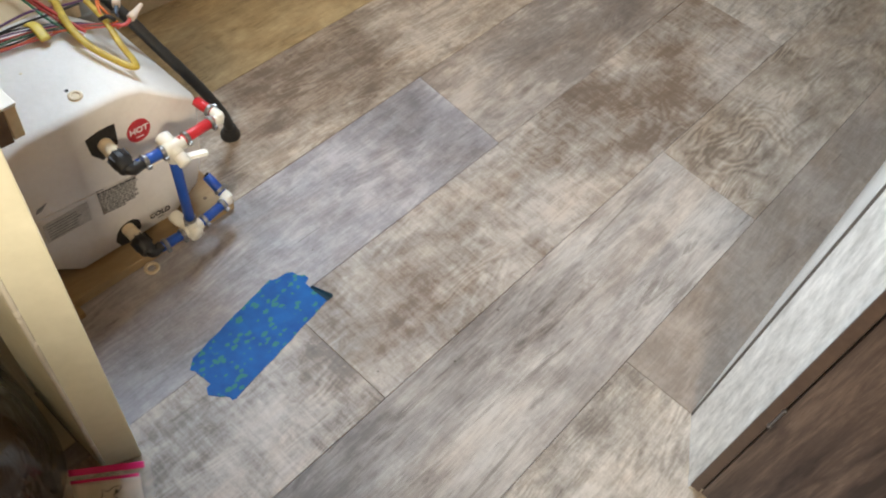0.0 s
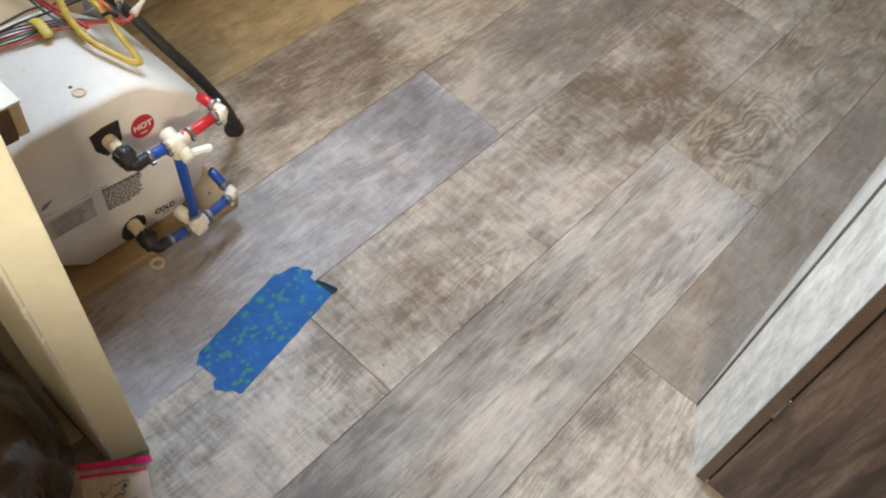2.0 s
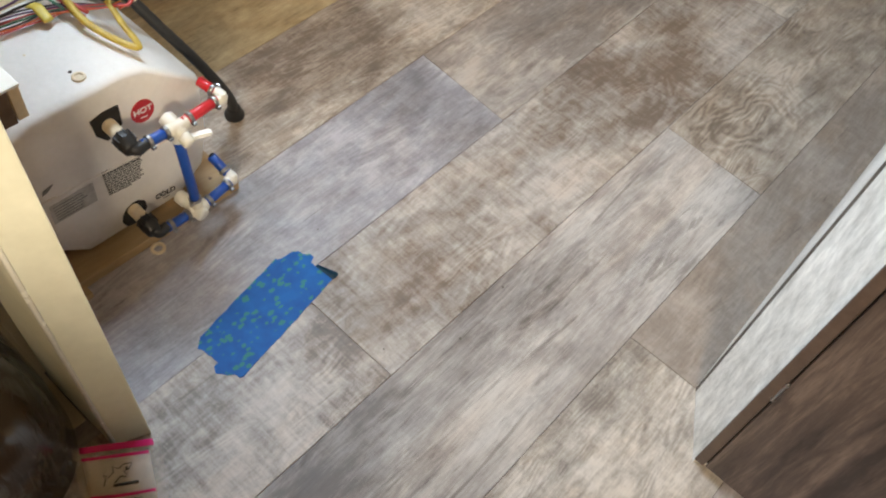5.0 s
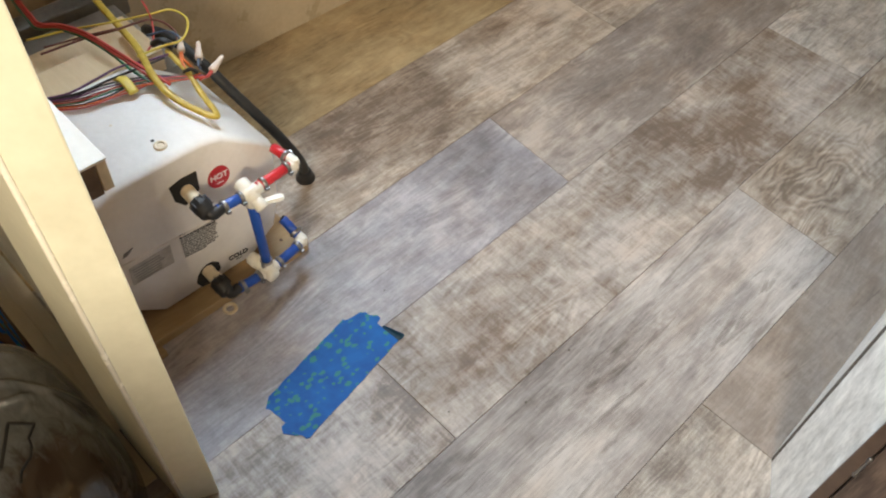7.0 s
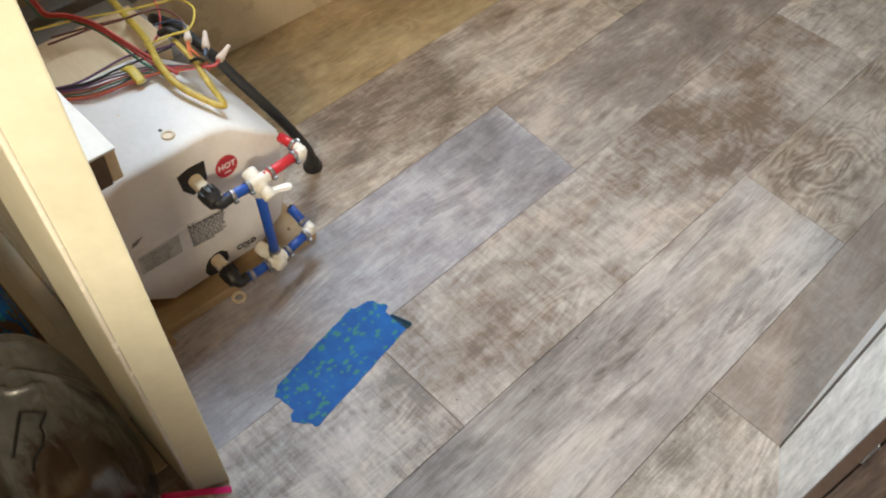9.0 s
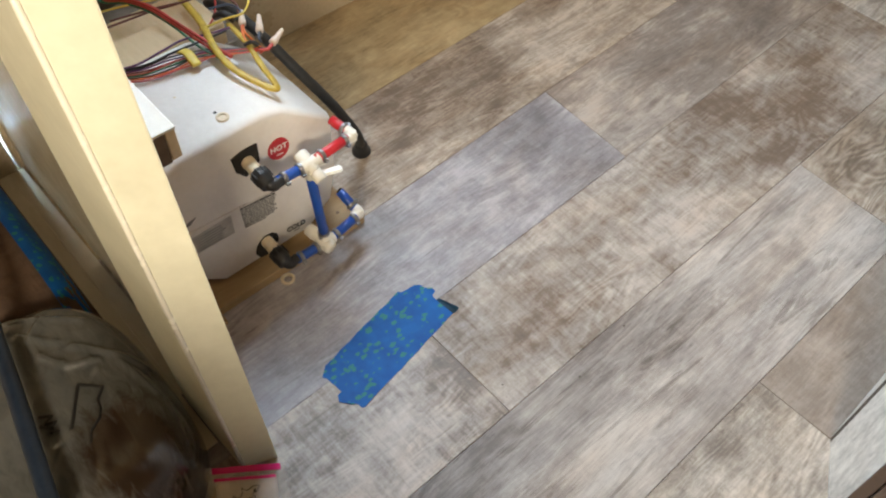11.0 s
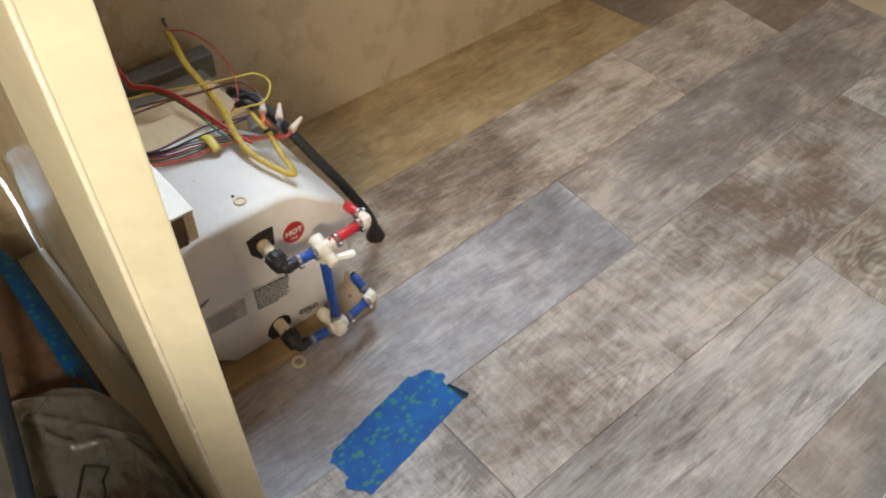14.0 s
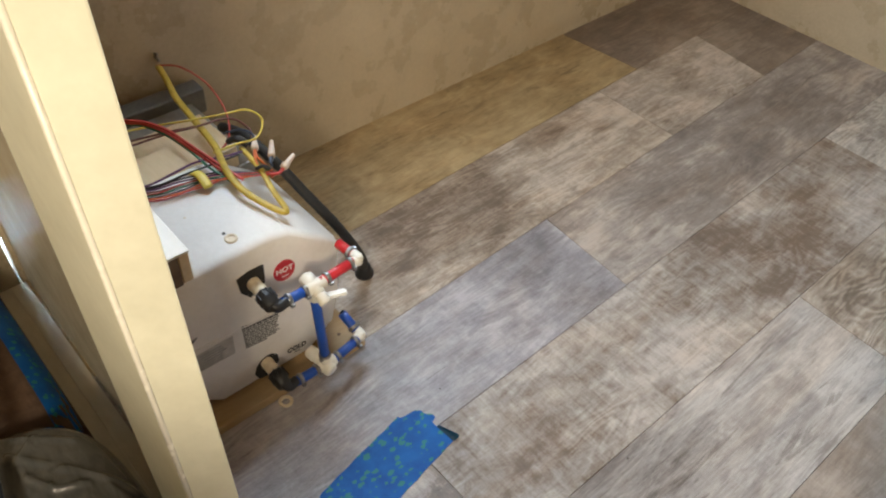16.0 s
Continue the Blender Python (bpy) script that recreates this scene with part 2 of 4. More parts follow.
M["yellow"] = surface("yellow_loom", (0.40, 0.28, 0.03), (0.60, 0.44, 0.07), 70, 0.45, 0.15)
M["w_red"] = surface("red_wire", (0.42, 0.045, 0.038), (0.52, 0.07, 0.055), 60, 0.4, 0)
M["w_green"] = surface("green_wire", (0.02, 0.12, 0.06), (0.03, 0.17, 0.085), 60, 0.4, 0)
M["w_black"] = surface("black_wire", (0.015, 0.014, 0.015), (0.03, 0.028, 0.03), 60, 0.4, 0)
M["w_brown"] = surface("brown_wire", (0.12, 0.04, 0.03), (0.17, 0.06, 0.045), 60, 0.4, 0)
M["w_purple"] = surface("purple_wire", (0.10, 0.03, 0.10), (0.14, 0.05, 0.14), 60, 0.4, 0)
M["w_orange"] = surface("orange_wire", (0.62, 0.14, 0.03), (0.72, 0.18, 0.045), 60, 0.4, 0)
M["w_yellow"] = surface("yellow_wire", (0.66, 0.52, 0.08), (0.76, 0.62, 0.12), 60, 0.4, 0)
M["w_blue"] = surface("grey_blue_wire", (0.06, 0.09, 0.15), (0.09, 0.13, 0.20), 60, 0.4, 0)
M["nutcap"] = surface("pale_wire_nut", (0.62, 0.52, 0.44), (0.72, 0.62, 0.54), 60, 0.45, 0.1)
M["kraft"] = surface("brown_paper", (0.075, 0.044, 0.030), (0.15, 0.090, 0.060), 14, 0.75, 0.4, 90)
M["navy"] = surface("navy_plastic", (0.014, 0.026, 0.055), (0.028, 0.048, 0.09), 30, 0.35, 0.05)
M["pink"] = surface("pink_zip", (0.60, 0.012, 0.16), (0.70, 0.02, 0.21), 30, 0.35, 0)
M["tapeback"] = surface("tape_underside", (0.006, 0.050, 0.11), (0.012, 0.075, 0.15), 60, 0.5, 0.1)
M["paper"] = surface("white_card", (0.70, 0.68, 0.67), (0.78, 0.76, 0.74), 30, 0.6, 0)


def tape_material():
    """Blue masking tape with scattered green flecks."""
    m, nt, b = material("blue_tape")
    v = mapped(nt)
    base = ramp(nt, noise_tex(nt, v, 30, 4), [(0.35, (0.002, 0.075, 0.31)), (0.65, (0.004, 0.118, 0.42))])
    vor = node(nt, "ShaderNodeTexVoronoi", Scale=105.0, Randomness=1.0)
    nt.links.new(mapped(nt, scale=(1, 0.62, 1), rot=(0, 0, 0.3)), vor.inputs["Vector"])
    d = mathn(nt, "ADD", vor.outputs["Distance"], mathn(nt, "MULTIPLY", noise_tex(nt, v, 240, 3), 0.35))
    sel = mathn(nt, "LESS_THAN", d, mathn(nt, "MULTIPLY", noise_tex(nt, v, 45, 2), 1.0))
    mix = nt.nodes.new("ShaderNodeMix")
    mix.data_type = "RGBA"
    mix.inputs[7].default_value = (0.045, 0.26, 0.11, 1)
    nt.links.new(mathn(nt, "MULTIPLY", sel, 0.62), mix.inputs[0])
    nt.links.new(base, mix.inputs[6])
    nt.links.new(mix.outputs[2], b.inputs["Base Color"])
    b.inputs["Roughness"].default_value = 0.55
    b.inputs["Specular IOR Level"].default_value = 0.22
    bump(nt, b, noise_tex(nt, mapped(nt, scale=(1, 0.3, 1)), 90, 5), 0.6, 0.0016)
    return m


def walnut_material():
    m, nt, b = material("walnut_laminate")
    v = mapped(nt, scale=(1, 1, 0.10), rot=(0.06, 0.09, 0))
    big, fig, fine = noise_tex(nt, v, 14, 4, 0.55, 0.8), noise_tex(nt, v, 70, 6, 0.65, 0.9), noise_tex(nt, v, 320, 4)
    t = mathn(nt, "ADD", mathn(nt, "MULTIPLY", big, 0.5), mathn(nt, "ADD", mathn(nt, "MULTIPLY", fig, 0.35), mathn(nt, "MULTIPLY", fine, 0.15)))
    nt.links.new(ramp(nt, t, [(0.40, (0.034, 0.025, 0.024)), (0.5, (0.090, 0.068, 0.062)), (0.60, (0.19, 0.148, 0.134))]), b.inputs["Base Color"])
    b.inputs["Roughness"].default_value = 0.36
    bump(nt, b, fine, 0.08, 0.001)
    return m


def film_material():
    """Clear thin film of a zip bag."""
    m, nt, b = material("clear_film")
    b.inputs["Base Color"].default_value = (0.82, 0.81, 0.80, 1)
    b.inputs["Roughness"].default_value = 0.16
    nt.links.new(mathn(nt, "ADD", mathn(nt, "MULTIPLY", noise_tex(nt, mapped(nt), 40, 4), 0.28), 0.02), b.inputs["Alpha"])
    bump(nt, b, noise_tex(nt, mapped(nt), 55, 3), 0.5, 0.003)
    return m


def sack_material():
    """Smoky film, clearer where it lies on the brown things inside."""
    m, nt, b = material("smoky_plastic_film")
    v = mapped(nt)
    wrinkle = noise_tex(nt, mapped(nt, scale=(1, 2.6, 1), rot=(0, 0, 0.6)), 22, 6, 0.6, 1.4)
    grey = ramp(nt, mathn(nt, "ADD", mathn(nt, "MULTIPLY", noise_tex(nt, v, 8, 4), 0.6), mathn(nt, "MULTIPLY", wrinkle, 0.4)), [(0.36, (0.085, 0.090, 0.090)), (0.64, (0.165, 0.17, 0.17))])
    mp = node(nt, "ShaderNodeMapping", Location=(0.0, -0.6, 0), Scale=(11, 13, 0))
    nt.links.new(nt.nodes.new("ShaderNodeTexCoord").outputs["Object"], mp.inputs["Vector"])
    ln = nt.nodes.new("ShaderNodeVectorMath")
    ln.operation = "LENGTH"
    nt.links.new(mp.outputs["Vector"], ln.inputs[0])
    d = mathn(nt, "ADD", ln.outputs["Value"], mathn(nt, "MULTIPLY", mathn(nt, "SUBTRACT", wrinkle, 0.5), 0.9))
    inside = ramp(nt, d, [(0.55, (1, 1, 1)), (0.95, (0, 0, 0))])
    mix = nt.nodes.new("ShaderNodeMix")
    mix.data_type = "RGBA"
    mix.inputs[7].default_value = (0.040, 0.026, 0.018, 1)
    nt.links.new(inside, mix.inputs[0])
    nt.links.new(grey, mix.inputs[6])
    nt.links.new(mix.outputs[2], b.inputs["Base Color"])
    b.inputs["Roughness"].default_value = 0.14
    b.inputs["Coat Weight"].default_value = 0.5
    bump(nt, b, wrinkle, 0.4, 0.004)
    return m


M["tape"], M["walnut"], M["film"], M["plasticbag"] = tape_material(), walnut_material(), film_material(), sack_material()


# ---- building helpers ----
def part(name, bm, mat, parent=None, label="", smooth=False):
    me = bpy.data.meshes.new(name)
    bmesh.ops.recalc_face_normals(bm, faces=bm.faces)
    if smooth:
        for f in bm.faces:
            f.smooth = True
    bm.to_mesh(me)
    bm.free()
    me.materials.append(M[mat] if isinstance(mat, str) else mat)
    ob = new(name, me)
    if parent:
        ob.parent = parent
    if label:
        ob["label"] = label
    return ob


def thing(name, label, category, group="", at=(0, 0, 0)):
    e = new(name)
    e.location = at
    e.empty_display_size = 0.02
    return tagged(e, label, category, group)


def box(x0, x1, y0, y1, z0, z1, bevel=0.0, seg=2, bm=None):
    b = bmesh.new()
    bmesh.ops.create_cube(b, size=1, matrix=Matrix.Translation(((x0 + x1) / 2, (y0 + y1) / 2, (z0 + z1) / 2)) @ Matrix.Diagonal((x1 - x0, y1 - y0, z1 - z0, 1)))
    if bevel:
        bmesh.ops.bevel(b, geom=b.edges[:], offset=bevel, segments=seg, affect="EDGES", profile=0.5)
    if bm is None:
        return b
    merge(bm, b)
    return bm


def merge(bm, b):
    me = bpy.data.meshes.new("scratch")
    b.to_mesh(me)
    b.free()
    bm.from_mesh(me)
    bpy.data.meshes.remove(me)


def slab(pts, z0, z1, bevel=0.0):
    """Upright prism over a floor outline."""
    b = bmesh.new()
    lo = [b.verts.new((x, y, z0)) for x, y in pts]
    hi = [b.verts.new((x, y, z1)) for x, y in pts]
    b.faces.new(lo), b.faces.new(hi)
    for i in range(len(pts)):
        j = (i + 1) % len(pts)
        b.faces.new((lo[i], lo[j], hi[j], hi[i]))
    if bevel:
        bmesh.ops.recalc_face_normals(b, faces=b.faces)
        bmesh.ops.bevel(b, geom=b.edges[:], offset=bevel, segments=2, affect="EDGES", profile=0.5)
    return b


def smooth_line(pts, per=6):
    """Catmull-Rom line through the points."""
    p = [Vector(q) for q in pts]
    p = [2 * p[0] - p[1]] + p + [2 * p[-1] - p[-2]]
    out = []
    for i in range(1, len(p) - 2):
        for k in range(per):
            t = k / per
            a, b, c, d = p[i - 1:i + 3]
            out.append(0.5 * (2 * b + (c - a) * t + (2 * a - 5 * b + 4 * c - d) * t * t + (3 * b - a - 3 * c + d) * t ** 3))
    return out + [p[-2]]


def sweep(pts, r, n=8, rings=None, bm=None, curved=True, flat=1.0):
    """A round tube along a line; rings varies the radius along it."""
    line = smooth_line(pts) if curved and len(pts) > 2 else [Vector(q) for q in pts]
    b = bm or bmesh.new()
    side = None
    loops = []
    for i, q in enumerate(line):
        d = (line[min(i + 1, len(line) - 1)] - line[max(i - 1, 0)]).normalized()
        if side is None:
            side = d.cross(Vector((0, 0, 1)) if abs(d.z) < 0.9 else Vector((1, 0, 0))).normalized()
        side = (side - d * side.dot(d)).normalized()
        up = d.cross(side)
        rr = r * (rings(i / max(1, len(line) - 1), i) if rings else 1)
        loops.append([b.verts.new(q + rr * (math.cos(2 * math.pi * k / n) * side + flat * math.sin(2 * math.pi * k / n) * up)) for k in range(n)])
    for a, c in zip(loops, loops[1:]):
        for k in range(n):
            b.faces.new((a[k], a[(k + 1) % n], c[(k + 1) % n], c[k]))
    b.faces.new(loops[0]), b.faces.new(loops[-1])
    return b


def tube(a, b_, r, n=16, profile=None, bm=None):
    """A straight turned piece between two points; profile: (share of length, share of radius)."""
    a, b_ = Vector(a), Vector(b_)
    prof = profile or [(0, 0.86), (0.04, 1), (0.96, 1), (1, 0.86)]
    d = (b_ - a).normalized()
    s = d.cross(Vector((0, 0, 1)) if abs(d.z) < 0.9 else Vector((1, 0, 0))).normalized()
    u = d.cross(s)
    b = bm or bmesh.new()
    loops = [[b.verts.new(a.lerp(b_, t) + r * f * (math.cos(2 * math.pi * k / n) * s + math.sin(2 * math.pi * k / n) * u)) for k in range(n)] for t, f in prof]
    for p, q in zip(loops, loops[1:]):
        for k in range(n):
            b.faces.new((p[k], p[(k + 1) % n], q[(k + 1) % n], q[k]))
    b.faces.new(loops[0]), b.faces.new(loops[-1])
    return b


def ring(centre, axis, r_in, r_out, h, n=24, bm=None):
    """A flat ring (washer, collar) round an axis."""
    c, d = Vector(centre), Vector(axis).normalized()
    s = d.cross(Vector((0, 0, 1)) if abs(d.z) < 0.9 else Vector((1, 0, 0))).normalized()
    u = d.cross(s)
    b = bm or bmesh.new()
    e = min(0.0012, h * 0.25)
    prof = [(r_in, -h / 2), (r_out - e, -h / 2), (r_out, -h / 2 + e), (r_out, h / 2 - e), (r_out - e, h / 2), (r_in + e, h / 2), (r_in, h / 2 - e)]
    loops = [[b.verts.new(c + r * (math.cos(2 * math.pi * k / n) * s + math.sin(2 * math.pi * k / n) * u) + d * z) for k in range(n)] for r, z in prof]
    for p, q in zip(loops, loops[1:] + loops[:1]):
        for k in range(n):
            b.faces.new((p[k], p[(k + 1) % n], q[(k + 1) % n], q[k]))
    return b


def lettering(name, text, m, size, mat, parent=None, label="", depth=0.0004):
    """Letters in the built-in font, as a mesh."""
    cu = bpy.data.curves.new(name, "FONT")
    cu.body, cu.size, cu.extrude, cu.align_x, cu.align_y = text, size, depth, "CENTER", "CENTER"
    cu.offset = size * 0.022
    tmp = bpy.data.objects.new(name + "_curve", cu)
    scene.collection.objects.link(tmp)
    me = bpy.data.meshes.new_from_object(tmp.evaluated_get(bpy.context.evaluated_depsgraph_get()))
    bpy.data.objects.remove(tmp)
    me.transform(m)
    me.name = name
    me.materials.clear()
    me.materials.append(M[mat])
    ob = new(name, me)
    ob.parent = parent
    if label:
        ob["label"] = label
    return ob


# ---- room ----
WX, EY, SY, EX, HZ = -0.685, 2.10, -1.60, 2.00, 2.0


def structure(name, bm, mat, label="", category=""):
    return tagged(part(name, bm, mat), label, category, kind="structure")


floor = structure("floor", box(-0.90, 2.10, -2.30, 2.20, -0.06, -0.0035), "seam", "wood-look vinyl plank floor in worn greys and browns", "floor")
bm = box(WX - 0.05, WX, SY, 0.130, 0, HZ)
box(WX - 0.05, WX, 0.130, 0.168, 0.215, HZ, bm=bm)
# a crooked gap where the wallboard stops short of the partition
for edge in (((0.130, 0), (0.1595, 0), (0.157, 0.10), (0.151, 0.17), (0.139, 0.215), (0.130, 0.215)), ((0.1640, 0), (0.168, 0), (0.168, 0.215), (0.150, 0.215), (0.158, 0.16), (0.1625, 0.10))):
    g = bmesh.new()
    near, far = [g.verts.new((WX, y, z)) for y, z in edge], [g.verts.new((WX - 0.05, y, z)) for y, z in edge]
    g.faces.new(near), g.faces.new(far)
    for i in range(len(edge)):
        j = (i + 1) % len(edge)
        g.faces.new((near[i], near[j], far[j], far[i]))
    merge(bm, g)
box(WX - 0.05, WX, 0.168, 0.50, 0, HZ, bm=bm)
box(WX - 0.05, WX, 1.20, EY, 0, HZ, bm=bm)
box(WX - 0.05, WX, 0.50, 1.20, 0, 1.00, bm=bm)
box(WX - 0.05, WX, 0.50, 1.20, 1.60, HZ, bm=bm)
structure("wall_west", bm, "wall", "plain beige satin wallboard behind the heater", "wall")
structure("wall_north", box(WX - 0.05, EX + 0.05, EY, EY + 0.05, 0, HZ), "wall", "plain beige wallboard at the end", "wall")
structure("wall_south", box(WX - 0.05, EX + 0.05, SY - 0.05, SY, 0, HZ), "honey", "unseen honey-toned wallboard", "wall")
structure("wall_east", box(EX, EX + 0.05, SY, EY, 0, HZ), "honey", "unseen honey-toned wallboard", "wall")
structure("ceiling", box(WX - 0.05, EX + 0.05, SY - 0.05, EY + 0.05, HZ, HZ + 0.05), "ceiling", "unseen honey-toned ceiling board", "ceiling")

m, nt, bs = material("outdoor_glow")
bs.inputs["Base Color"].default_value = (0.8, 0.85, 0.9, 1)
bs.inputs["Emission Color"].default_value = (0.86, 0.94, 1.0, 1)
bs.inputs["Emission Strength"].default_value = 4.0
M["outdoor"] = m
structure("backdrop", box(-1.62, -1.60, -1.4, 2.0, -1.4, 2.4), "outdoor", "bright hazy daylight outside", "backdrop")

# pale panelled partition beside the walnut door: a flat run along the planks, then a face turned towards the room
GX, GY, TX, TY = 0.557, 0.797, 0.616, 0.693
structure("wall_partition", slab([(0.5570, GY + 0.004), (0.60, GY + 0.004), (0.60, EY), (0.535, EY)], 0.0, 0.70), "lightwall", "pale grey textured wall panel", "wall")
# unseen upper board, added in honey so less cool light bounces back
structure("wall_bounce_upper", slab([(0.5590, GY + 0.004), (0.60, GY + 0.004), (0.60, EY), (0.537, EY)], 0.7005, HZ), "honey", "unseen honey-toned board above the pale panel, added to cut cool bounce light", "wall")
structure("trim", slab([(0.5574, GY + 0.0035), (0.5580, GY - 0.0025), (0.5615, GY - 0.006), (0.5640, GY - 0.002)], 0.0, HZ), "groove", "thin dark corner strip", "trim")
# unseen board, added to keep warm light off the post foot and near floor
structure("wall_light_blocker", box(0.40, EX, -0.232, -0.212, 0.0, 0.77), "honey", "unseen low honey-toned board, added to shade the post foot", "wall")
d = Vector((TX - GX, TY - GY)).normalized()
nrm = Vector((d.y, -d.x))
if nrm.x < 0:
    nrm = -nrm
a, b_ = Vector((GX, GY)) + d * 0.0075, Vector((TX, TY))
structure("wall_return", slab([tuple(a), tuple(b_), tuple(b_ + nrm * 0.04), tuple(a + nrm * 0.04)], 0.0, 0.90), "lightwall", "pale grey textured panel beside the dark door", "wall")

# ---- walnut door at the pale panel ----
door = thing("door", "dark walnut-grained laminate door with a dark brown edge strip", "door", at=(0.64, 0.69, 0.015))
tagged(door, kind="structure")


def local(ob, parent):
    """Keep a part where its mesh lies while it hangs under a thing that has its own place."""
    ob.parent = parent
    ob.matrix_parent_inverse = parent.matrix_world.inverted() if parent.matrix_world != Matrix() else Matrix.Translation(parent.location).inverted()
    return ob


def sub(name, bm, mat, parent, label="", smooth=False):
    return local(part(name, bm, mat, None, label, smooth), parent)


def piece(name, bm, mat, parent, label="", smooth=False):
    """A part below a part whose own origin is the world's."""
    ob = part(name, bm, mat, None, label, smooth)
    ob.parent = parent
    return ob


sub("door_leaf", box(0.6322, 1.30, 0.690, 0.716, 0.015, 1.95, 0.0015), "walnut", door)
sub("edge_strip", box(0.6150, 0.6298, 0.6880, 0.716, 0.015, 1.95, 0.0015), "darktrim", door, "dark brown edge strip")
sub("groove_strip", box(0.6296, 0.6324, 0.694, 0.712, 0.02, 1.94), "foamhole", door, "dark gap between edge and leaf")
hinge = sub("hinge", tube((0.6308, 0.6885, 0.235), (0.6308, 0.6885, 0.275), 0.0020, 12), "steel", door, "small steel hinge barrel", True)
for z in (0.235, 0.272):
    piece("hinge_pin", tube((0.6308, 0.6885, z - 0.003), (0.6308, 0.6885, z + 0.005), 0.0031, 12, [(0, 0.7), (0.3, 1), (0.7, 1), (1, 0.5)]), "steel", hinge, "", True)
structure("door_jamb", box(0.655, 1.32, 0.7175, 0.76, 0.0, HZ), "darktrim", "dark brown jamb behind the door", "door jamb")

# ---- partition with its post ----
post = thing("partition_post", "cream painted upright post with a rounded front edge", "post", at=(0.0, 0.18, 0.0))


def leaning(b):
    """The partition stands very slightly out of plumb."""
    for v in b.verts:
        v.co.x -= 0.0066 * v.co.z
        v.co.y -= 0.0207 * v.co.z
    return b


sub("post_body", leaning(slab([(0.060, 0.1915), (0.0405, 0.1480), (0.0355, 0.1455), (-0.098, 0.1425), (-0.110, 0.1480), (-0.110, 0.1915)], 0.0, 0.98, 0.0028)), "panel", post)
# thin pale bead drawn where the corner catches the lamp
sub("corner_highlight", leaning(sweep([(0.0400, 0.1477, 0.001), (0.0400, 0.1477, 0.50), (0.0400, 0.1477, 0.979)], 0.0030, 10, curved=False)), "bead", post, "pale bead for the highlight along the rounded corner", True)
structure("wall_low", leaning(slab([(WX, 0.1725), (-0.1105, 0.1725), (-0.1105, 0.1890), (WX, 0.1890)], 0.0, 0.98)), "gloss", "thin cream painted partition board, toned darker for the shade on it", "partition")
structure("countertop", box(WX, -0.010, -1.20, 0.1245, 0.842, 0.872, 0.002), "darktrim", "dark brown worktop over the left compartment", "worktop")
structure("cabinet_end", box(WX, 0.0, -0.70, -0.68, 0.0, 0.8415), "panel", "cream painted cabinet end board", "partition")

structure("partition_back", leaning(slab([(WX, 0.1895), (-0.1115, 0.1895), (-0.1110, 0.1922), (0.0300, 0.1922), (0.0300, 0.1945), (WX, 0.1945)], 0.0, 0.98)), "rawback", "raw orange-brown plywood back of the partition", "partition")

cleat = thing("wood_cleat", "short pine cleat with a pale strip for its lit top, fixed to the partition", "wood block", at=(-0.1, 0.22, 0.51))
sub("pine_strip", box(-0.30, -0.026, 0.2150, 0.2255, 0.511, 0.5468, 0.0012), "pine", cleat, "raw pine strip")
sub("brown_strip", box(-0.30, -0.027, 0.1840, 0.2148, 0.508, 0.5465, 0.001), "brownend", cleat, "dark brown strip")
sub("top_strip", box(-0.30, -0.0250, 0.1840, 0.2265, 0.5472, 0.550, 0.0008), "pinewhite", cleat, "pale strip for the lit top")

# ---- water heater ----
heater = thing("water_heater", "white foam-cased caravan water heater lying on a plywood base", "water heater", at=(-0.35, 0.38, 0.02))
PROFILE = [(0.296, 0.020), (0.462, 0.020), (0.512, 0.060), (0.526, 0.120), (0.528, 0.228), (0.448, 0.293), (0.418, 0.301), (0.280, 0.301), (0.222, 0.262), (0.222, 0.085)]


def foam_case():
    b = bmesh.new()
    cy, cz = 0.375, 0.16
    loops = []
    for x, s in ((-0.226, 0.955), (-0.231, 0.985), (-0.240, 1.0), (-0.330, 1.0), (-0.425, 1.0), (-0.430, 0.985)):
        loops.append([b.verts.new((x, cy + (y - cy) * s, max(0.0205, cz + (z - cz) * s))) for y, z in PROFILE])
    n = len(PROFILE)
    for p, q in zip(loops, loops[1:]):
        for k in range(n):
            b.faces.new((p[k], p[(k + 1) % n], q[(k + 1) % n], q[k]))
    # the front face bulges slightly towards its middle
    mid = [b.verts.new((-0.2235, cy + (y - cy) * 0.6, cz + (z - cz) * 0.6)) for y, z in PROFILE]
    for k in range(n):
        b.faces.new((loops[0][k], loops[0][(k + 1) % n], mid[(k + 1) % n], mid[k]))
    b.faces.new(mid), b.faces.new(loops[-1])
    edges = [e for e in b.edges if len(e.link_faces) == 2 and e.calc_face_angle(0) > 0.35]
    bmesh.ops.bevel(b, geom=edges, offset=0.009, segments=4, affect="EDGES", profile=0.5)
    return b


case = sub("foam_case", foam_case(), "foam", heater, "", True)
XF = -0.2232


def plate(pts, x0, x1):
    """A thin plate on the heater's face, from (y, z) corners."""
    b = bmesh.new()
    lo, hi = [b.verts.new((x0, y, z)) for y, z in pts], [b.verts.new((x1, y, z)) for y, z in pts]
    b.faces.new(lo), b.faces.new(hi)
    for i in range(len(pts)):
        j = (i + 1) % len(pts)
        b.faces.new((lo[i], lo[j], hi[j], hi[i]))
    return b


def disc(cy, cz, ry, rz, x0, x1, n=36):
    return plate([(cy + ry * math.cos(2 * math.pi * k / n), cz + rz * math.sin(2 * math.pi * k / n)) for k in range(n)], x0, x1)


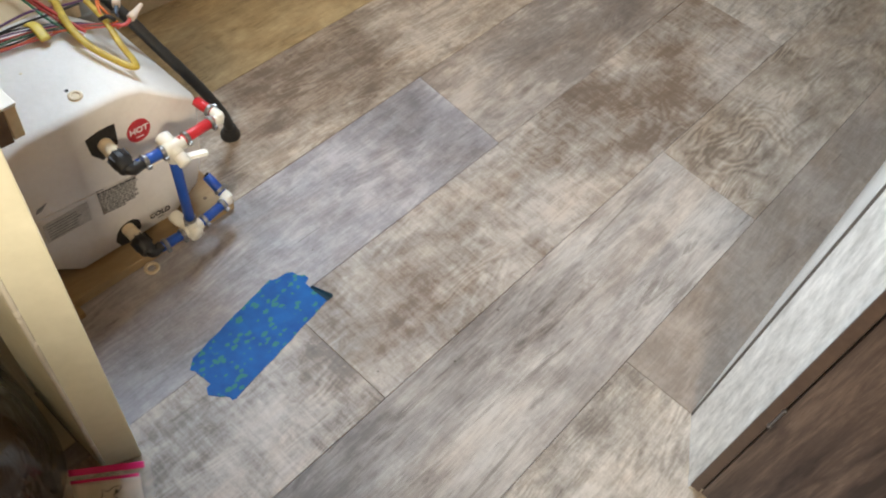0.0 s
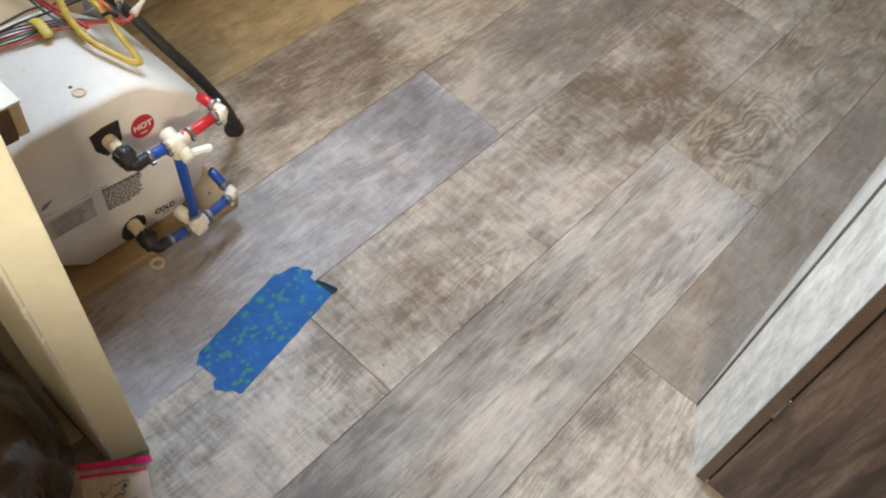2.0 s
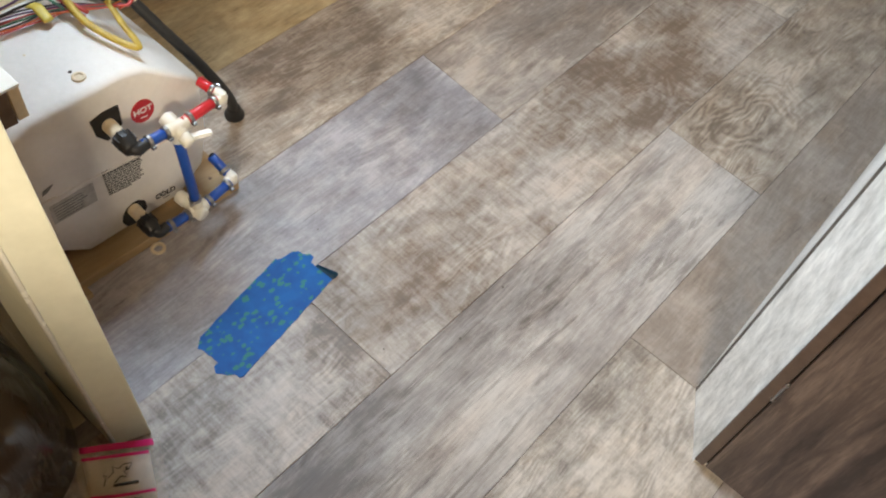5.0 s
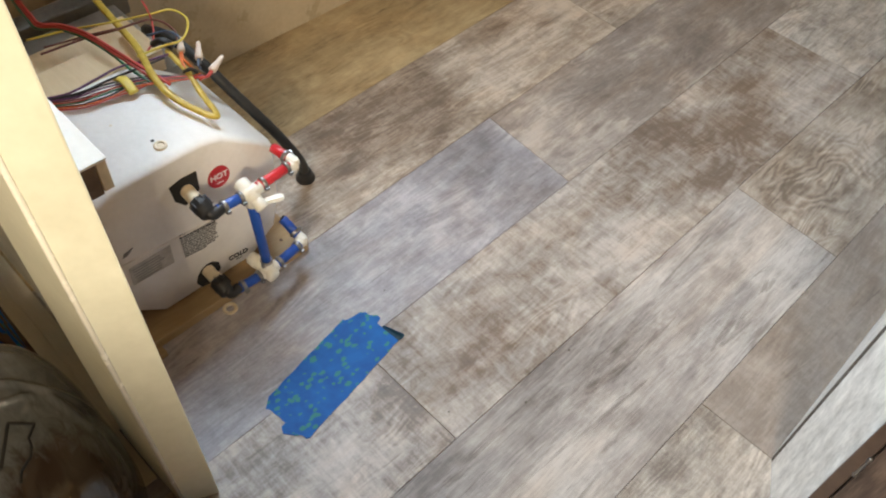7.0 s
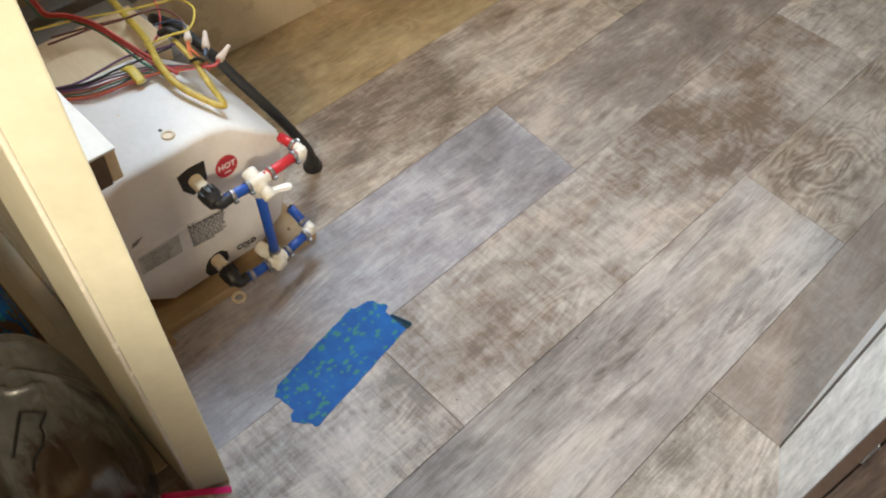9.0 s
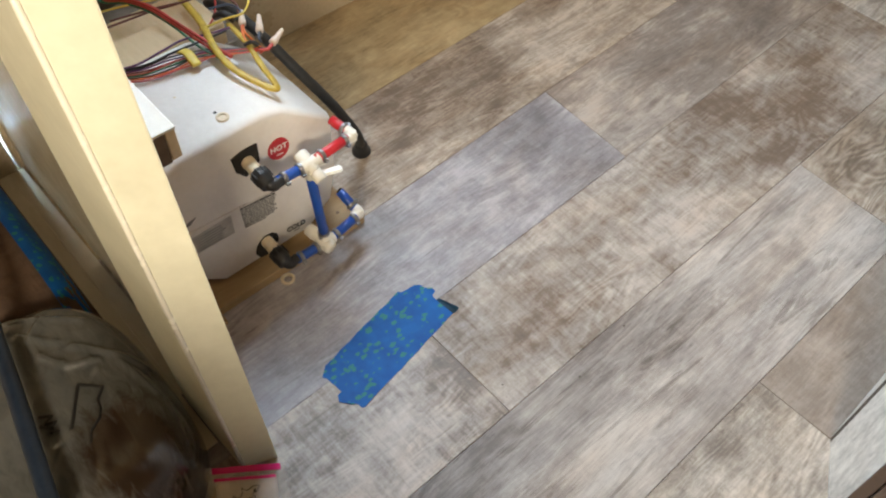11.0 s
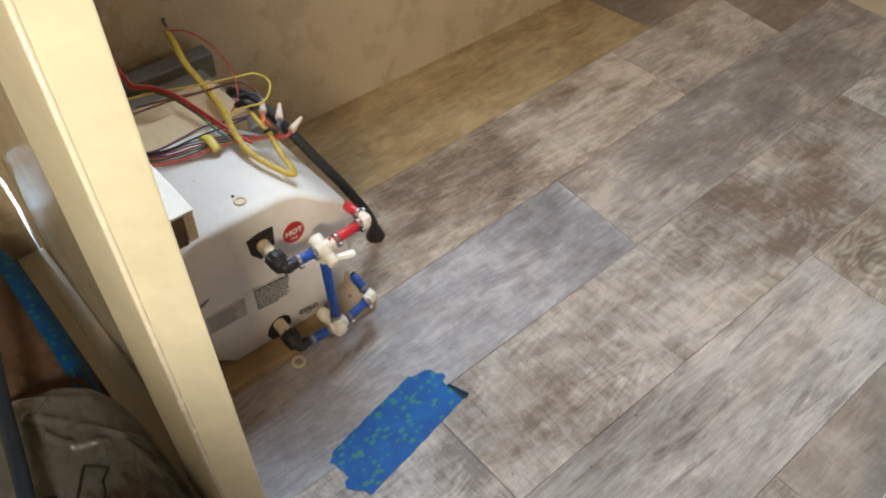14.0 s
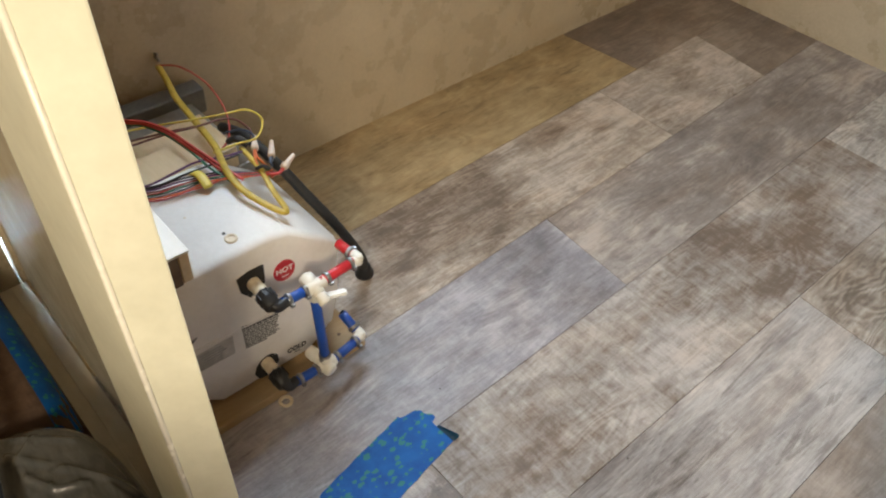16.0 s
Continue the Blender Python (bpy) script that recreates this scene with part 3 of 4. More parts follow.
# recesses as flat plates, the shade in their depth given as black; outlets
sub("hot_recess", plate([(0.354, 0.259), (0.374, 0.264), (0.397, 0.263), (0.396, 0.230), (0.386, 0.219), (0.370, 0.214), (0.357, 0.231)], XF - 0.01, XF + 0.0012), "foamhole", heater, "flat black plate for the shaded square recess round the hot outlet")
sub("cold_recess", plate([(0.356, 0.042), (0.360, 0.057), (0.368, 0.067), (0.378, 0.0715), (0.389, 0.070), (0.398, 0.061), (0.399, 0.047), (0.390, 0.034), (0.374, 0.027), (0.361, 0.030)], XF - 0.01, XF + 0.0012), "foamhole", heater, "flat black plate for the shaded round recess round the cold outlet")
# seam across the foam face
sub("foam_seam", sweep([(XF + 0.0006, 0.255, 0.171), (XF + 0.0010, 0.40, 0.158), (XF + 0.0006, 0.508, 0.148)], 0.0013, 6, curved=False), "foam", heater)
# stickers and print
FACE = Matrix(((0, 0, 1, 0), (1, 0, 0, 0), (0, 1, 0, 0), (0, 0, 0, 1)))


def on_face(y, z, turn=0.0, lift=0.0012):
    return Matrix.Translation((XF + lift, y, z)) @ Matrix.Rotation(radians(turn), 4, "X") @ FACE


hot = sub("hot_sticker", disc(0.4285, 0.2310, 0.0178, 0.0190, XF - 0.002, XF + 0.0012), "stickred", heater, "round red sticker reading HOT")
h = lettering("letters", "HOT", on_face(0.4285, 0.2330, -3, 0.0016), 0.0135, "stickwhite", hot, "white letters HOT")
piece("print_bar", plate([(0.423, 0.2205), (0.434, 0.2195), (0.434, 0.2212), (0.423, 0.2222)], XF, XF + 0.0017), "stickwhite", hot)
c = lettering("cold_letters", "COLD", on_face(0.4330, 0.0520, -6, 0.0012), 0.0130, "ink", None, "black letters COLD")
local(c, heater)
sub("print_bar", plate([(0.428, 0.0420), (0.439, 0.0410), (0.439, 0.0420), (0.428, 0.0430)], XF, XF + 0.001), "inkgrey", heater)
rng = random.Random(4)
for k in range(11):
    z = 0.1618 - k * 0.0047
    y = 0.348 + k * 0.0001
    end = 0.412 - 0.0006 * k - rng.random() * 0.006 - (0.02 if k == 10 else 0)
    while y < end:
        w = min(0.003 + rng.random() * 0.007, end - y)
        za, zb = z - 0.14 * (y - 0.348), z - 0.14 * (y + w - 0.348)
        sub("print_bar", plate([(y, za), (y + w, zb), (y + w, zb + 0.0026), (y, za + 0.0026)], XF, XF + 0.0009), "ink" if k < 2 else "inkgrey", heater)
        y += w + 0.0014
label = sub("rating_label", plate([(0.265, 0.121), (0.331, 0.119), (0.332, 0.157), (0.266, 0.157)], XF, XF + 0.0008), "labelgrey", heater, "worn grey rating label")
for k in range(6):
    z = 0.1245 + k * 0.0053
    w = 0.04 + 0.012 * rng.random()
    piece("print_bar", plate([(0.270, z), (0.270 + w, z - 0.001), (0.270 + w, z + 0.0005), (0.270, z + 0.0015)], XF, XF + 0.0013), "inkgrey", label)
sub("scuff", plate([(0.264, 0.183), (0.272, 0.184), (0.282, 0.193), (0.267, 0.190)], XF, XF + 0.0008), "inkgrey", heater, "grey scuff on the foam")
# plug and vent hole on top
sub("foam_plug", ring((-0.2580, 0.3730, 0.3018), (0, 0, 1), 0.0052, 0.0092, 0.004), "cream", heater, "cream foam plug", True)
sub("plug_core", tube((-0.2580, 0.3730, 0.297), (-0.2580, 0.3730, 0.3018), 0.0055, 16), "cream", heater)
sub("pinhole", tube((-0.2735, 0.3705, 0.2965), (-0.2735, 0.3705, 0.3016), 0.0026, 12), "foamhole", heater)
for px, py in ((-0.352, 0.300), (-0.335, 0.345)):
    sub("pinhole", tube((px, py, 0.298), (px, py, 0.3014), 0.0018, 10), "cream", heater)
# rear housing, board and channel behind the foam
sub("rear_housing", box(-0.64, -0.432, 0.25, 0.515, 0.021, 0.262, 0.004), "sheetmetal", heater, "dull sheet-metal rear housing")
sub("rear_board", box(-0.497, -0.432, 0.262, 0.488, 0.2625, 0.300, 0.002), "pine", heater, "pale wooden strip behind the foam")
sub("rear_plate", box(-0.575, -0.515, 0.262, 0.500, 0.2625, 0.276, 0.0015), "pine", heater, "pale wooden plate")
sub("channel", box(-0.665, -0.628, 0.262, 0.540, 0.235, 0.283, 0.003), "greybar", heater, "dark grey metal channel")
# outlets
for name, z, zb in (("hot_outlet", 0.238, 0.244), ("cold_outlet", 0.056, 0.066)):
    o = sub(name, tube((-0.245, 0.3785, z), (-0.186, 0.3745, zb), 0.0100, 18, [(0, 1), (0.55, 1), (0.56, 0.93), (0.64, 0.93), (0.65, 1), (0.95, 1), (1, 0.9)]), "cream", heater, "cream threaded outlet nipple", True)

base = thing("heater_platform", "raw plywood base board under the water heater", "board", at=(-0.4, 0.4, 0.0))
sub("board", box(-0.672, -0.190, 0.2115, 0.545, 0.0, 0.0195, 0.0015), "wood", base)
sub("screw_hole", tube((-0.224, 0.5150, 0.017), (-0.224, 0.5150, 0.0200), 0.0032, 12), "brownend", base)
sub("edge_cleat", box(-0.2255, -0.170, 0.2095, 0.2600, 0.0, 0.012, 0.001), "wood", base)

# ---- bypass plumbing ----
XP = -0.166
ZH, ZC = 0.236, 0.060


def clamp(parent, p, axis, r=0.0098):
    c = sub("clamp", ring(p, axis, r - 0.0022, r, 0.0062, 20), "steel", parent, "steel pinch clamp", True)
    ax = Vector(axis).normalized()
    s = ax.cross(Vector((0.3, 0.1, 1))).normalized()
    q = Vector(p) + s * (r + 0.0012)
    b = bmesh.new()
    bmesh.ops.create_cube(b, size=1, matrix=Matrix.Translation(q) @ ax.to_track_quat("Y", "Z").to_matrix().to_4x4() @ Matrix.Diagonal((0.0052, 0.0066, 0.0052, 1)))
    bmesh.ops.bevel(b, geom=b.edges[:], offset=0.0008, segments=1, affect="EDGES")
    piece("clamp_ear", b, "steel", c)
    return c


def run(name, label, group, place):
    return thing(name, label, "plumbing", group, place)


# hot branch: black swivel elbow, blue stub, white valve, red pipe, white elbow, red stub
swivels = []
YO = 0.3745
for z, zz in ((ZH + 0.008, ZH + 0.003), (0.066, ZC - 0.003)):
    e = run("swivel_elbow", "black plastic swivel elbow screwed to the heater outlet", "heater elbows", (-0.18, YO, z))
    sub("swivel_nut", tube((-0.192, YO, z), (-0.163, YO - 0.001, z + (zz - z) * 0.6), 0.0136, 16, [(0, 0.86), (0.08, 1), (0.55, 1), (0.6, 0.92), (0.9, 0.86), (1, 0.6)]), "black", e, "", True)
    ribs = bmesh.new()
    for k in range(10):
        a = 2 * math.pi * k / 10
        tube((-0.190, YO + 0.0135 * math.cos(a), z + 0.0135 * math.sin(a)), (-0.176, YO + 0.0135 * math.cos(a), z + 0.0135 * math.sin(a)), 0.0013, 6, bm=ribs)
    sub("grip_ribs", ribs, "black", e)
    sub("elbow_bend", sweep([(-0.172, YO, z), (-0.1655, YO + 0.001, (z + zz) / 2), (XP + 0.003, YO + 0.005, zz), (XP + 0.002, YO + 0.012, zz), (XP + 0.001, YO + 0.020, zz)], 0.0084, 12), "black", e, "", True)
    swivels.append(e)


def pipe(name, a, b_, mat, label, clamps=(0.12, 0.88)):
    t = thing(name, label, "pipe", "heater pipes", tuple(a))
    sub("pipe_wall", tube(a, b_, 0.0076, 18, [(0, 0.8), (0.01, 1), (0.99, 1), (1, 0.8)]), mat, t, "", True)
    d = Vector(b_) - Vector(a)
    for f in clamps:
        clamp(t, Vector(a) + d * f, d)
    return t


VH, VC = (XP, 0.4420, ZH - 0.004), (XP + 0.004, 0.4465, ZC - 0.004)
pipe("blue_pipe", (XP + 0.001, 0.3870, ZH + 0.004), (XP, 0.433, ZH), "blue", "short blue plastic pipe from elbow to valve", (0.24, 0.82))
pipe("blue_pipe", (XP + 0.002, 0.3900, ZC - 0.004), (XP + 0.002, 0.438, ZC - 0.006), "blue", "short blue plastic pipe from elbow to tee", (0.22, 0.84))
pipe("blue_pipe", (XP + 0.001, 0.4400, ZH - 0.022), (XP + 0.003, 0.4475, ZC + 0.010), "blue", "long upright blue plastic bypass pipe", (0.93,))
pipe("red_pipe", (XP, 0.451, ZH + 0.002), (XP - 0.006, 0.514, ZH - 0.001), "red", "red plastic pipe from valve to elbow", (0.20, 0.90))
pipe("blue_pipe", (XP + 0.004, 0.460, ZC - 0.003), (XP - 0.002, 0.514, ZC + 0.000), "blue", "blue plastic pipe from tee to elbow", (0.18, 0.90))
ZS = {"red": 0.005, "blue": 0.022}
for z, mat, word in ((ZH - 0.002, "red", "red"), (ZC - 0.001, "blue", "blue")):
    e = run("corner_elbow", "white plastic elbow with a barbed end", "corner elbows", (XP - 0.007, 0.521, z))
    sub("bend", sweep([(XP - 0.006, 0.510, z), (XP - 0.005, 0.518, z), (XP - 0.007, 0.5235, z), (XP - 0.013, 0.5245, z), (XP - 0.020, 0.5235, z)], 0.0082, 12), "white", e, "", True)
    sub("boss", tube((XP - 0.006, 0.5235, z - 0.009), (XP - 0.006, 0.5235, z + 0.009), 0.0062, 14), "white", e, "", True)
    p = pipe(word + "_pipe", (XP - 0.018, 0.5235, z), (XP - 0.048, 0.517, z + ZS[word]), mat, f"open {word} pipe stub at the elbow", (0.22,))
    sub("bore", tube((XP - 0.0470, 0.5173, z + ZS[word]), (XP - 0.0483, 0.517, z + ZS[word]), 0.0058, 14), "foamhole", p)

valve = run("bypass_valve", "white plastic three-way bypass valve with a lever", "bypass valves", VH)
sub("valve_body", tube((XP - 0.022, 0.4400, ZH + 0.005), (XP + 0.012, 0.4420, ZH - 0.008), 0.0118, 18, [(0, 0.7), (0.05, 0.95), (0.4, 1), (0.75, 1), (0.8, 0.86), (0.97, 0.86), (1, 0.7)]), "white", valve, "", True)
sub("side_port", tube((XP, 0.4275, ZH), (XP, 0.4595, ZH), 0.0094, 16), "white", valve, "", True)
sub("lower_port", tube((XP, 0.4405, ZH - 0.004), (XP + 0.001, 0.4405, ZH - 0.025), 0.0096, 16), "white", valve, "", True)
lever = sub("lever", tube((XP + 0.010, 0.4425, ZH - 0.008), (XP + 0.026, 0.4430, ZH - 0.015), 0.0095, 14, [(0, 0.9), (0.2, 1), (0.9, 1), (1, 0.8)]), "white", valve, "", True)
b = bmesh.new()
bmesh.ops.create_cube(b, size=1, matrix=Matrix.Translation((XP + 0.020, 0.4610, ZH - 0.013)) @ Matrix.Rotation(radians(-22), 4, "Z") @ Matrix.Rotation(radians(2), 4, "X") @ Matrix.Diagonal((0.013, 0.036, 0.006, 1)))
bmesh.ops.bevel(b, geom=b.edges[:], offset=0.0022, segments=2, affect="EDGES")
piece("lever_blade", b, "white", lever)
tee = run("tee_fitting", "white plastic tee at the foot of the bypass pipe", "bypass valves", VC)
sub("tee_body", tube((XP - 0.032, 0.4395, ZC + 0.004), (XP + 0.020, 0.4475, ZC - 0.006), 0.0110, 18, [(0, 0.75), (0.04, 0.95), (0.3, 1), (0.32, 0.85), (0.6, 0.85), (0.62, 1.02), (0.95, 1.02), (1, 0.85)]), "white", tee, "", True)
sub("side_port", tube((XP + 0.003, 0.434, ZC - 0.003), (XP + 0.004, 0.464, ZC - 0.003), 0.0094, 16), "white", tee, "", True)
sub("upper_port", tube((XP + 0.003, 0.4468, ZC - 0.004), (XP + 0.003, 0.4475, ZC + 0.018), 0.0096, 16), "white", tee, "", True)

washer = tagged(part("washer", ring((-0.178, 0.3775, 0.0026), (0, 0, 1), 0.0066, 0.0118, 0.0045), "cream", None, "", True), "loose cream plastic washer lying on the floor", "washer")

# ---- black hose ----
hose = thing("drain_hose", "black corrugated hose coming down behind the heater into a floor boot", "hose", at=(-0.28, 0.62, 0.0))
sub("hose_tube", sweep([(-0.500, 0.500, 0.292), (-0.445, 0.508, 0.305), (-0.385, 0.5225, 0.285), (-0.340, 0.546, 0.236), (-0.310, 0.580, 0.170), (-0.304, 0.613, 0.100), (-0.313, 0.634, 0.05), (-0.320, 0.6425, 0.012)], 0.0082, 12,
    lambda t, i: 1.0 + 0.05 * (i % 2)), "rubber", hose, "", True)
sub("boot", tube((-0.3235, 0.6445, 0.0), (-0.3165, 0.6405, 0.030), 0.0172, 20, [(0, 1), (0.2, 1.0), (0.3, 0.9), (0.6, 0.72), (0.85, 0.66), (1, 0.54)]), "black", hose, "black rubber boot on the floor", True)

# ---- wiring ----
def wire(name, pts, r, mat, label, n=7, flat=1.0, category="wire"):
    ob = part(name, sweep(pts, r * (0.8 if r < 0.004 else 1.0), n, flat=flat), mat, None, "", True)
    return tagged(ob, label, category, "heater wiring")


wire("yellow_loom", [(-0.676, 0.488, 0.322), (-0.625, 0.477, 0.326), (-0.577, 0.468, 0.318), (-0.500, 0.460, 0.318), (-0.430, 0.451, 0.320), (-0.372, 0.436, 0.318), (-0.325, 0.434, 0.312), (-0.284, 0.446, 0.306),
                     (-0.258, 0.4585, 0.303), (-0.266, 0.466, 0.302), (-0.305, 0.472, 0.303), (-0.352, 0.4805, 0.310), (-0.405, 0.482, 0.316)], 0.0056, "yellow", "yellow split loom looping over the heater top", 8, 0.62)
wire("red_wire", [(-0.666, 0.383, 0.324), (-0.637, 0.377, 0.324), (-0.591, 0.373, 0.324), (-0.566, 0.373, 0.324), (-0.543, 0.395, 0.324), (-0.500, 0.413, 0.324), (-0.443, 0.422, 0.324), (-0.396, 0.432, 0.320), (-0.345, 0.447, 0.311)], 0.0034, "w_red", "thick red wire across the heater top")
wire("red_wire", [(-0.667, 0.380, 0.321), (-0.638, 0.374, 0.321), (-0.592, 0.370, 0.321), (-0.566, 0.370, 0.321), (-0.544, 0.392, 0.321), (-0.501, 0.410, 0.321), (-0.444, 0.419, 0.321), (-0.396, 0.428, 0.317), (-0.343, 0.441, 0.309)], 0.0025, "w_red", "red wire beside the thick one")
wire("green_wire", [(-0.668, 0.377, 0.318), (-0.639, 0.371, 0.318), (-0.593, 0.367, 0.318), (-0.568, 0.367, 0.318), (-0.545, 0.390, 0.318), (-0.502, 0.408, 0.318), (-0.445, 0.417, 0.318), (-0.396, 0.422, 0.314), (-0.340, 0.437, 0.306)], 0.0025, "w_green", "green wire beside the red wires")
wire("yellow_wire", [(-0.560, 0.345, 0.312), (-0.535, 0.40, 0.318), (-0.504, 0.462, 0.322), (-0.483, 0.506, 0.326), (-0.470, 0.534, 0.328), (-0.432, 0.537, 0.330), (-0.400, 0.508, 0.328), (-0.406, 0.477, 0.326), (-0.416, 0.440, 0.320)], 0.0021, "w_yellow", "thin yellow wire in a loop")
wire("red_wire", [(-0.676, 0.486, 0.324), (-0.640, 0.510, 0.330), (-0.569, 0.520, 0.330), (-0.488, 0.506, 0.326), (-0.438, 0.480, 0.318), (-0.414, 0.442, 0.312)], 0.0019, "w_red", "thin red wire looping from the wall")
wire("brown_wire", [(-0.520, 0.345, 0.310), (-0.505, 0.410, 0.316), (-0.488, 0.445, 0.322), (-0.470, 0.500, 0.326), (-0.430, 0.512, 0.324), (-0.405, 0.500, 0.320)], 0.0022, "w_brown", "thin brown wire in a loop")
wire("brown_wire", [(-0.545, 0.36, 0.300), (-0.522, 0.42, 0.306), (-0.500, 0.452, 0.314), (-0.49, 0.47, 0.318)], 0.0022, "w_brown", "short brown wire over the board")
wire("blue_wire", [(-0.452, 0.478, 0.318), (-0.430, 0.500, 0.328), (-0.405, 0.505, 0.328), (-0.400, 0.488, 0.322)], 0.0022, "w_blue", "thin grey-blue wire above the loom")
COL = [("w_black", "black"), ("w_purple", "purple"), ("w_brown", "brown"), ("w_red", "red"), ("w_green", "green"), ("w_black", "black"), ("w_orange", "orange"), ("w_red", "red")]
rw = random.Random(11)
for k, (mat, word) in enumerate(COL):
    dy = k * 0.0044
    pts = [(-0.436 + dy * 0.9, 0.300, 0.3045), (-0.412 + dy, 0.335, 0.3065 + 0.002 * rw.random()), (-0.405 + dy + 0.004 * rw.random(), 0.372, 0.308 + 0.004 * rw.random()), (-0.392 + dy * 0.8, 0.405, 0.309 + 0.005 * rw.random()),
           (-0.376 + dy * 0.6 + 0.008 * (rw.random() - 0.5), 0.438, 0.309 + 0.004 * rw.random()), (-0.352 + dy * 0.3, 0.470, 0.308 + 0.004 * rw.random()), (-0.340 + 0.012 * rw.random(), 0.492, 0.308 + 0.005 * rw.random())]
    wire(word + "_wire", pts, 0.0015, mat, f"thin {word} wire in the bundle on the heater")
wire("brown_wire", [(-0.437, 0.300, 0.305), (-0.420, 0.335, 0.309), (-0.418, 0.375, 0.313), (-0.417, 0.412, 0.316), (-0.402, 0.446, 0.318), (-0.395, 0.478, 0.318)], 0.0022, "w_purple", "thin dark purple wire on the heater")
wire("black_wire", [(-0.434, 0.300, 0.305), (-0.410, 0.345, 0.310), (-0.404, 0.385, 0.314), (-0.398, 0.425, 0.316), (-0.392, 0.470, 0.318)], 0.0022, "w_black", "thin black wire beside the loom")
wire("yellow_tag", [(-0.404, 0.3985, 0.311), (-0.386, 0.4005, 0.3175), (-0.362, 0.4005, 0.310)], 0.0075, "w_yellow", "yellow tape flag round the bundle", 8, 0.35, "tape")
wire("black_tie", [(-0.432, 0.476, 0.316), (-0.416, 0.483, 0.327), (-0.402, 0.492, 0.320)], 0.0065, "black", "black tape wrap on the loom", 10, 0.8, "tape")
wire("black_tie", [(-0.352, 0.474, 0.314), (-0.344, 0.482, 0.320), (-0.338, 0.489, 0.314)], 0.0038, "black", "small black tape wrap", 8, 0.9, "tape")


def wire_nut(tip, mouth, leads):
    tip, mouth = Vector(tip), Vector(mouth)
    t = thing("wire_nut", "pale tan twist-on wire connector", "wire nut", "wire nuts", tuple(mouth))
    sub("cap", tube(mouth, tip, 0.0058, 14, [(0, 0.92), (0.1, 1.0), (0.3, 0.98), (0.34, 0.86), (0.8, 0.62), (0.95, 0.55), (1, 0.4)]), "nutcap", t, "", True)
    d = (tip - mouth).normalized()
    for k, (mat, end) in enumerate(leads):
        s = mouth + d * 0.004 + Vector((0.0015 * (k - 0.5), 0.002 * (k - 0.5), 0))
        e = Vector(end)
        sub("lead", sweep([s, s - d * 0.014, (s - d * 0.02).lerp(e, 0.5) + Vector((0, 0, 0.003)), e], 0.0019, 6), mat, t, "", True)


wire_nut((-0.409, 0.508, 0.326), (-0.386, 0.494, 0.319), [("w_orange", (-0.350, 0.478, 0.308)), ("w_orange", (-0.356, 0.492, 0.308))])
wire_nut((-0.383, 0.522, 0.325), (-0.358, 0.505, 0.318), [("w_blue", (-0.350, 0.500, 0.308)), ("w_black", (-0.362, 0.499, 0.308))])
wire_nut((-0.338, 0.532, 0.321), (-0.329, 0.506, 0.314), [("w_red", (-0.338, 0.480, 0.308)), ("w_red", (-0.331, 0.486, 0.307))])
hook = thing("wall_clip", "small steel screw clip on the wall above the channel", "clip", at=(WX, 0.49, 0.33))
sub("clip_loop", ring((WX + 0.007, 0.490, 0.334), (0, 1, 0.3), 0.003, 0.0062, 0.004, 14), "steel", hook, "", True)
sub("clip_screw", tube((WX - 0.002, 0.4905, 0.340), (WX + 0.010, 0.4905, 0.343), 0.0024, 10), "steel", hook, "", True)

# ---- masking tape on the floor ----
rt = random.Random(7)
tape = thing("tape_patch", "green-flecked blue masking tape patch on the floor, corner curled", "tape", at=(0.02, 0.43, 0.0))


def torn(p, q, n, amp):
    out = []
    for k in range(n):
        t = k / n
        u = Vector(p).lerp(Vector(q), t)
        nn = Vector((-(q[1] - p[1]), q[0] - p[0])).normalized()
        w = amp * (rt.random() - 0.5) * (0 if k == 0 else 2)
        out.append((u.x + nn.x * w, u.y + nn.y * w))
    return out


outline = (torn((-0.013, 0.327), (-0.030, 0.415), 5, 0.0012) + torn((-0.030, 0.415), (-0.044, 0.495), 5, 0.0012) + torn((-0.044, 0.495), (-0.036, 0.506), 3, 0.002) + [(-0.036, 0.524), (-0.030, 0.531)]
           + torn((-0.022, 0.532), (-0.012, 0.546), 3, 0.002) + [(-0.006, 0.541), (-0.002, 0.531), (0.008, 0.531), (0.020, 0.533), (0.034, 0.535)]
           + [(0.0440, 0.534)] + torn((0.046, 0.520), (0.062, 0.430), 5, 0.001) + torn((0.062, 0.430), (0.079, 0.330), 5, 0.001) + torn((0.079, 0.330), (0.068, 0.320), 3, 0.003) + torn((0.066, 0.322), (0.054, 0.308), 3, 0.003)
           + [(0.048, 0.306), (0.038, 0.311), (0.037, 0.319)] + torn((0.030, 0.318), (0.012, 0.312), 3, 0.003) + [(0.006, 0.316), (0.0, 0.312)])
sub("tape_sheet", slab(outline, 0.0004, 0.0011), "tape", tape)
b = bmesh.new()
curl = []
for i in range(9):
    a = i / 8 * 2.3
    curl.append([b.verts.new((0.009 + 0.0355 * s + 0.003 * math.sin(a) * s, 0.5305 + 0.003 * s + 0.0085 * math.sin(a) * (0.5 + 0.5 * s), 0.0010 + 0.0095 * (1 - math.cos(a)) * (0.2 + 0.8 * s))) for s in (0, 0.33, 0.66, 1)])
for p, q in zip(curl, curl[1:]):
    for k in range(3):
        b.faces.new((p[k], p[k + 1], q[k + 1], q[k]))
ob = sub("curled_corner", b, "tapeback", tape, "curled-up dark tape corner", True)
sol = ob.modifiers.new("thick", "SOLIDIFY")
sol.thickness = 0.0005

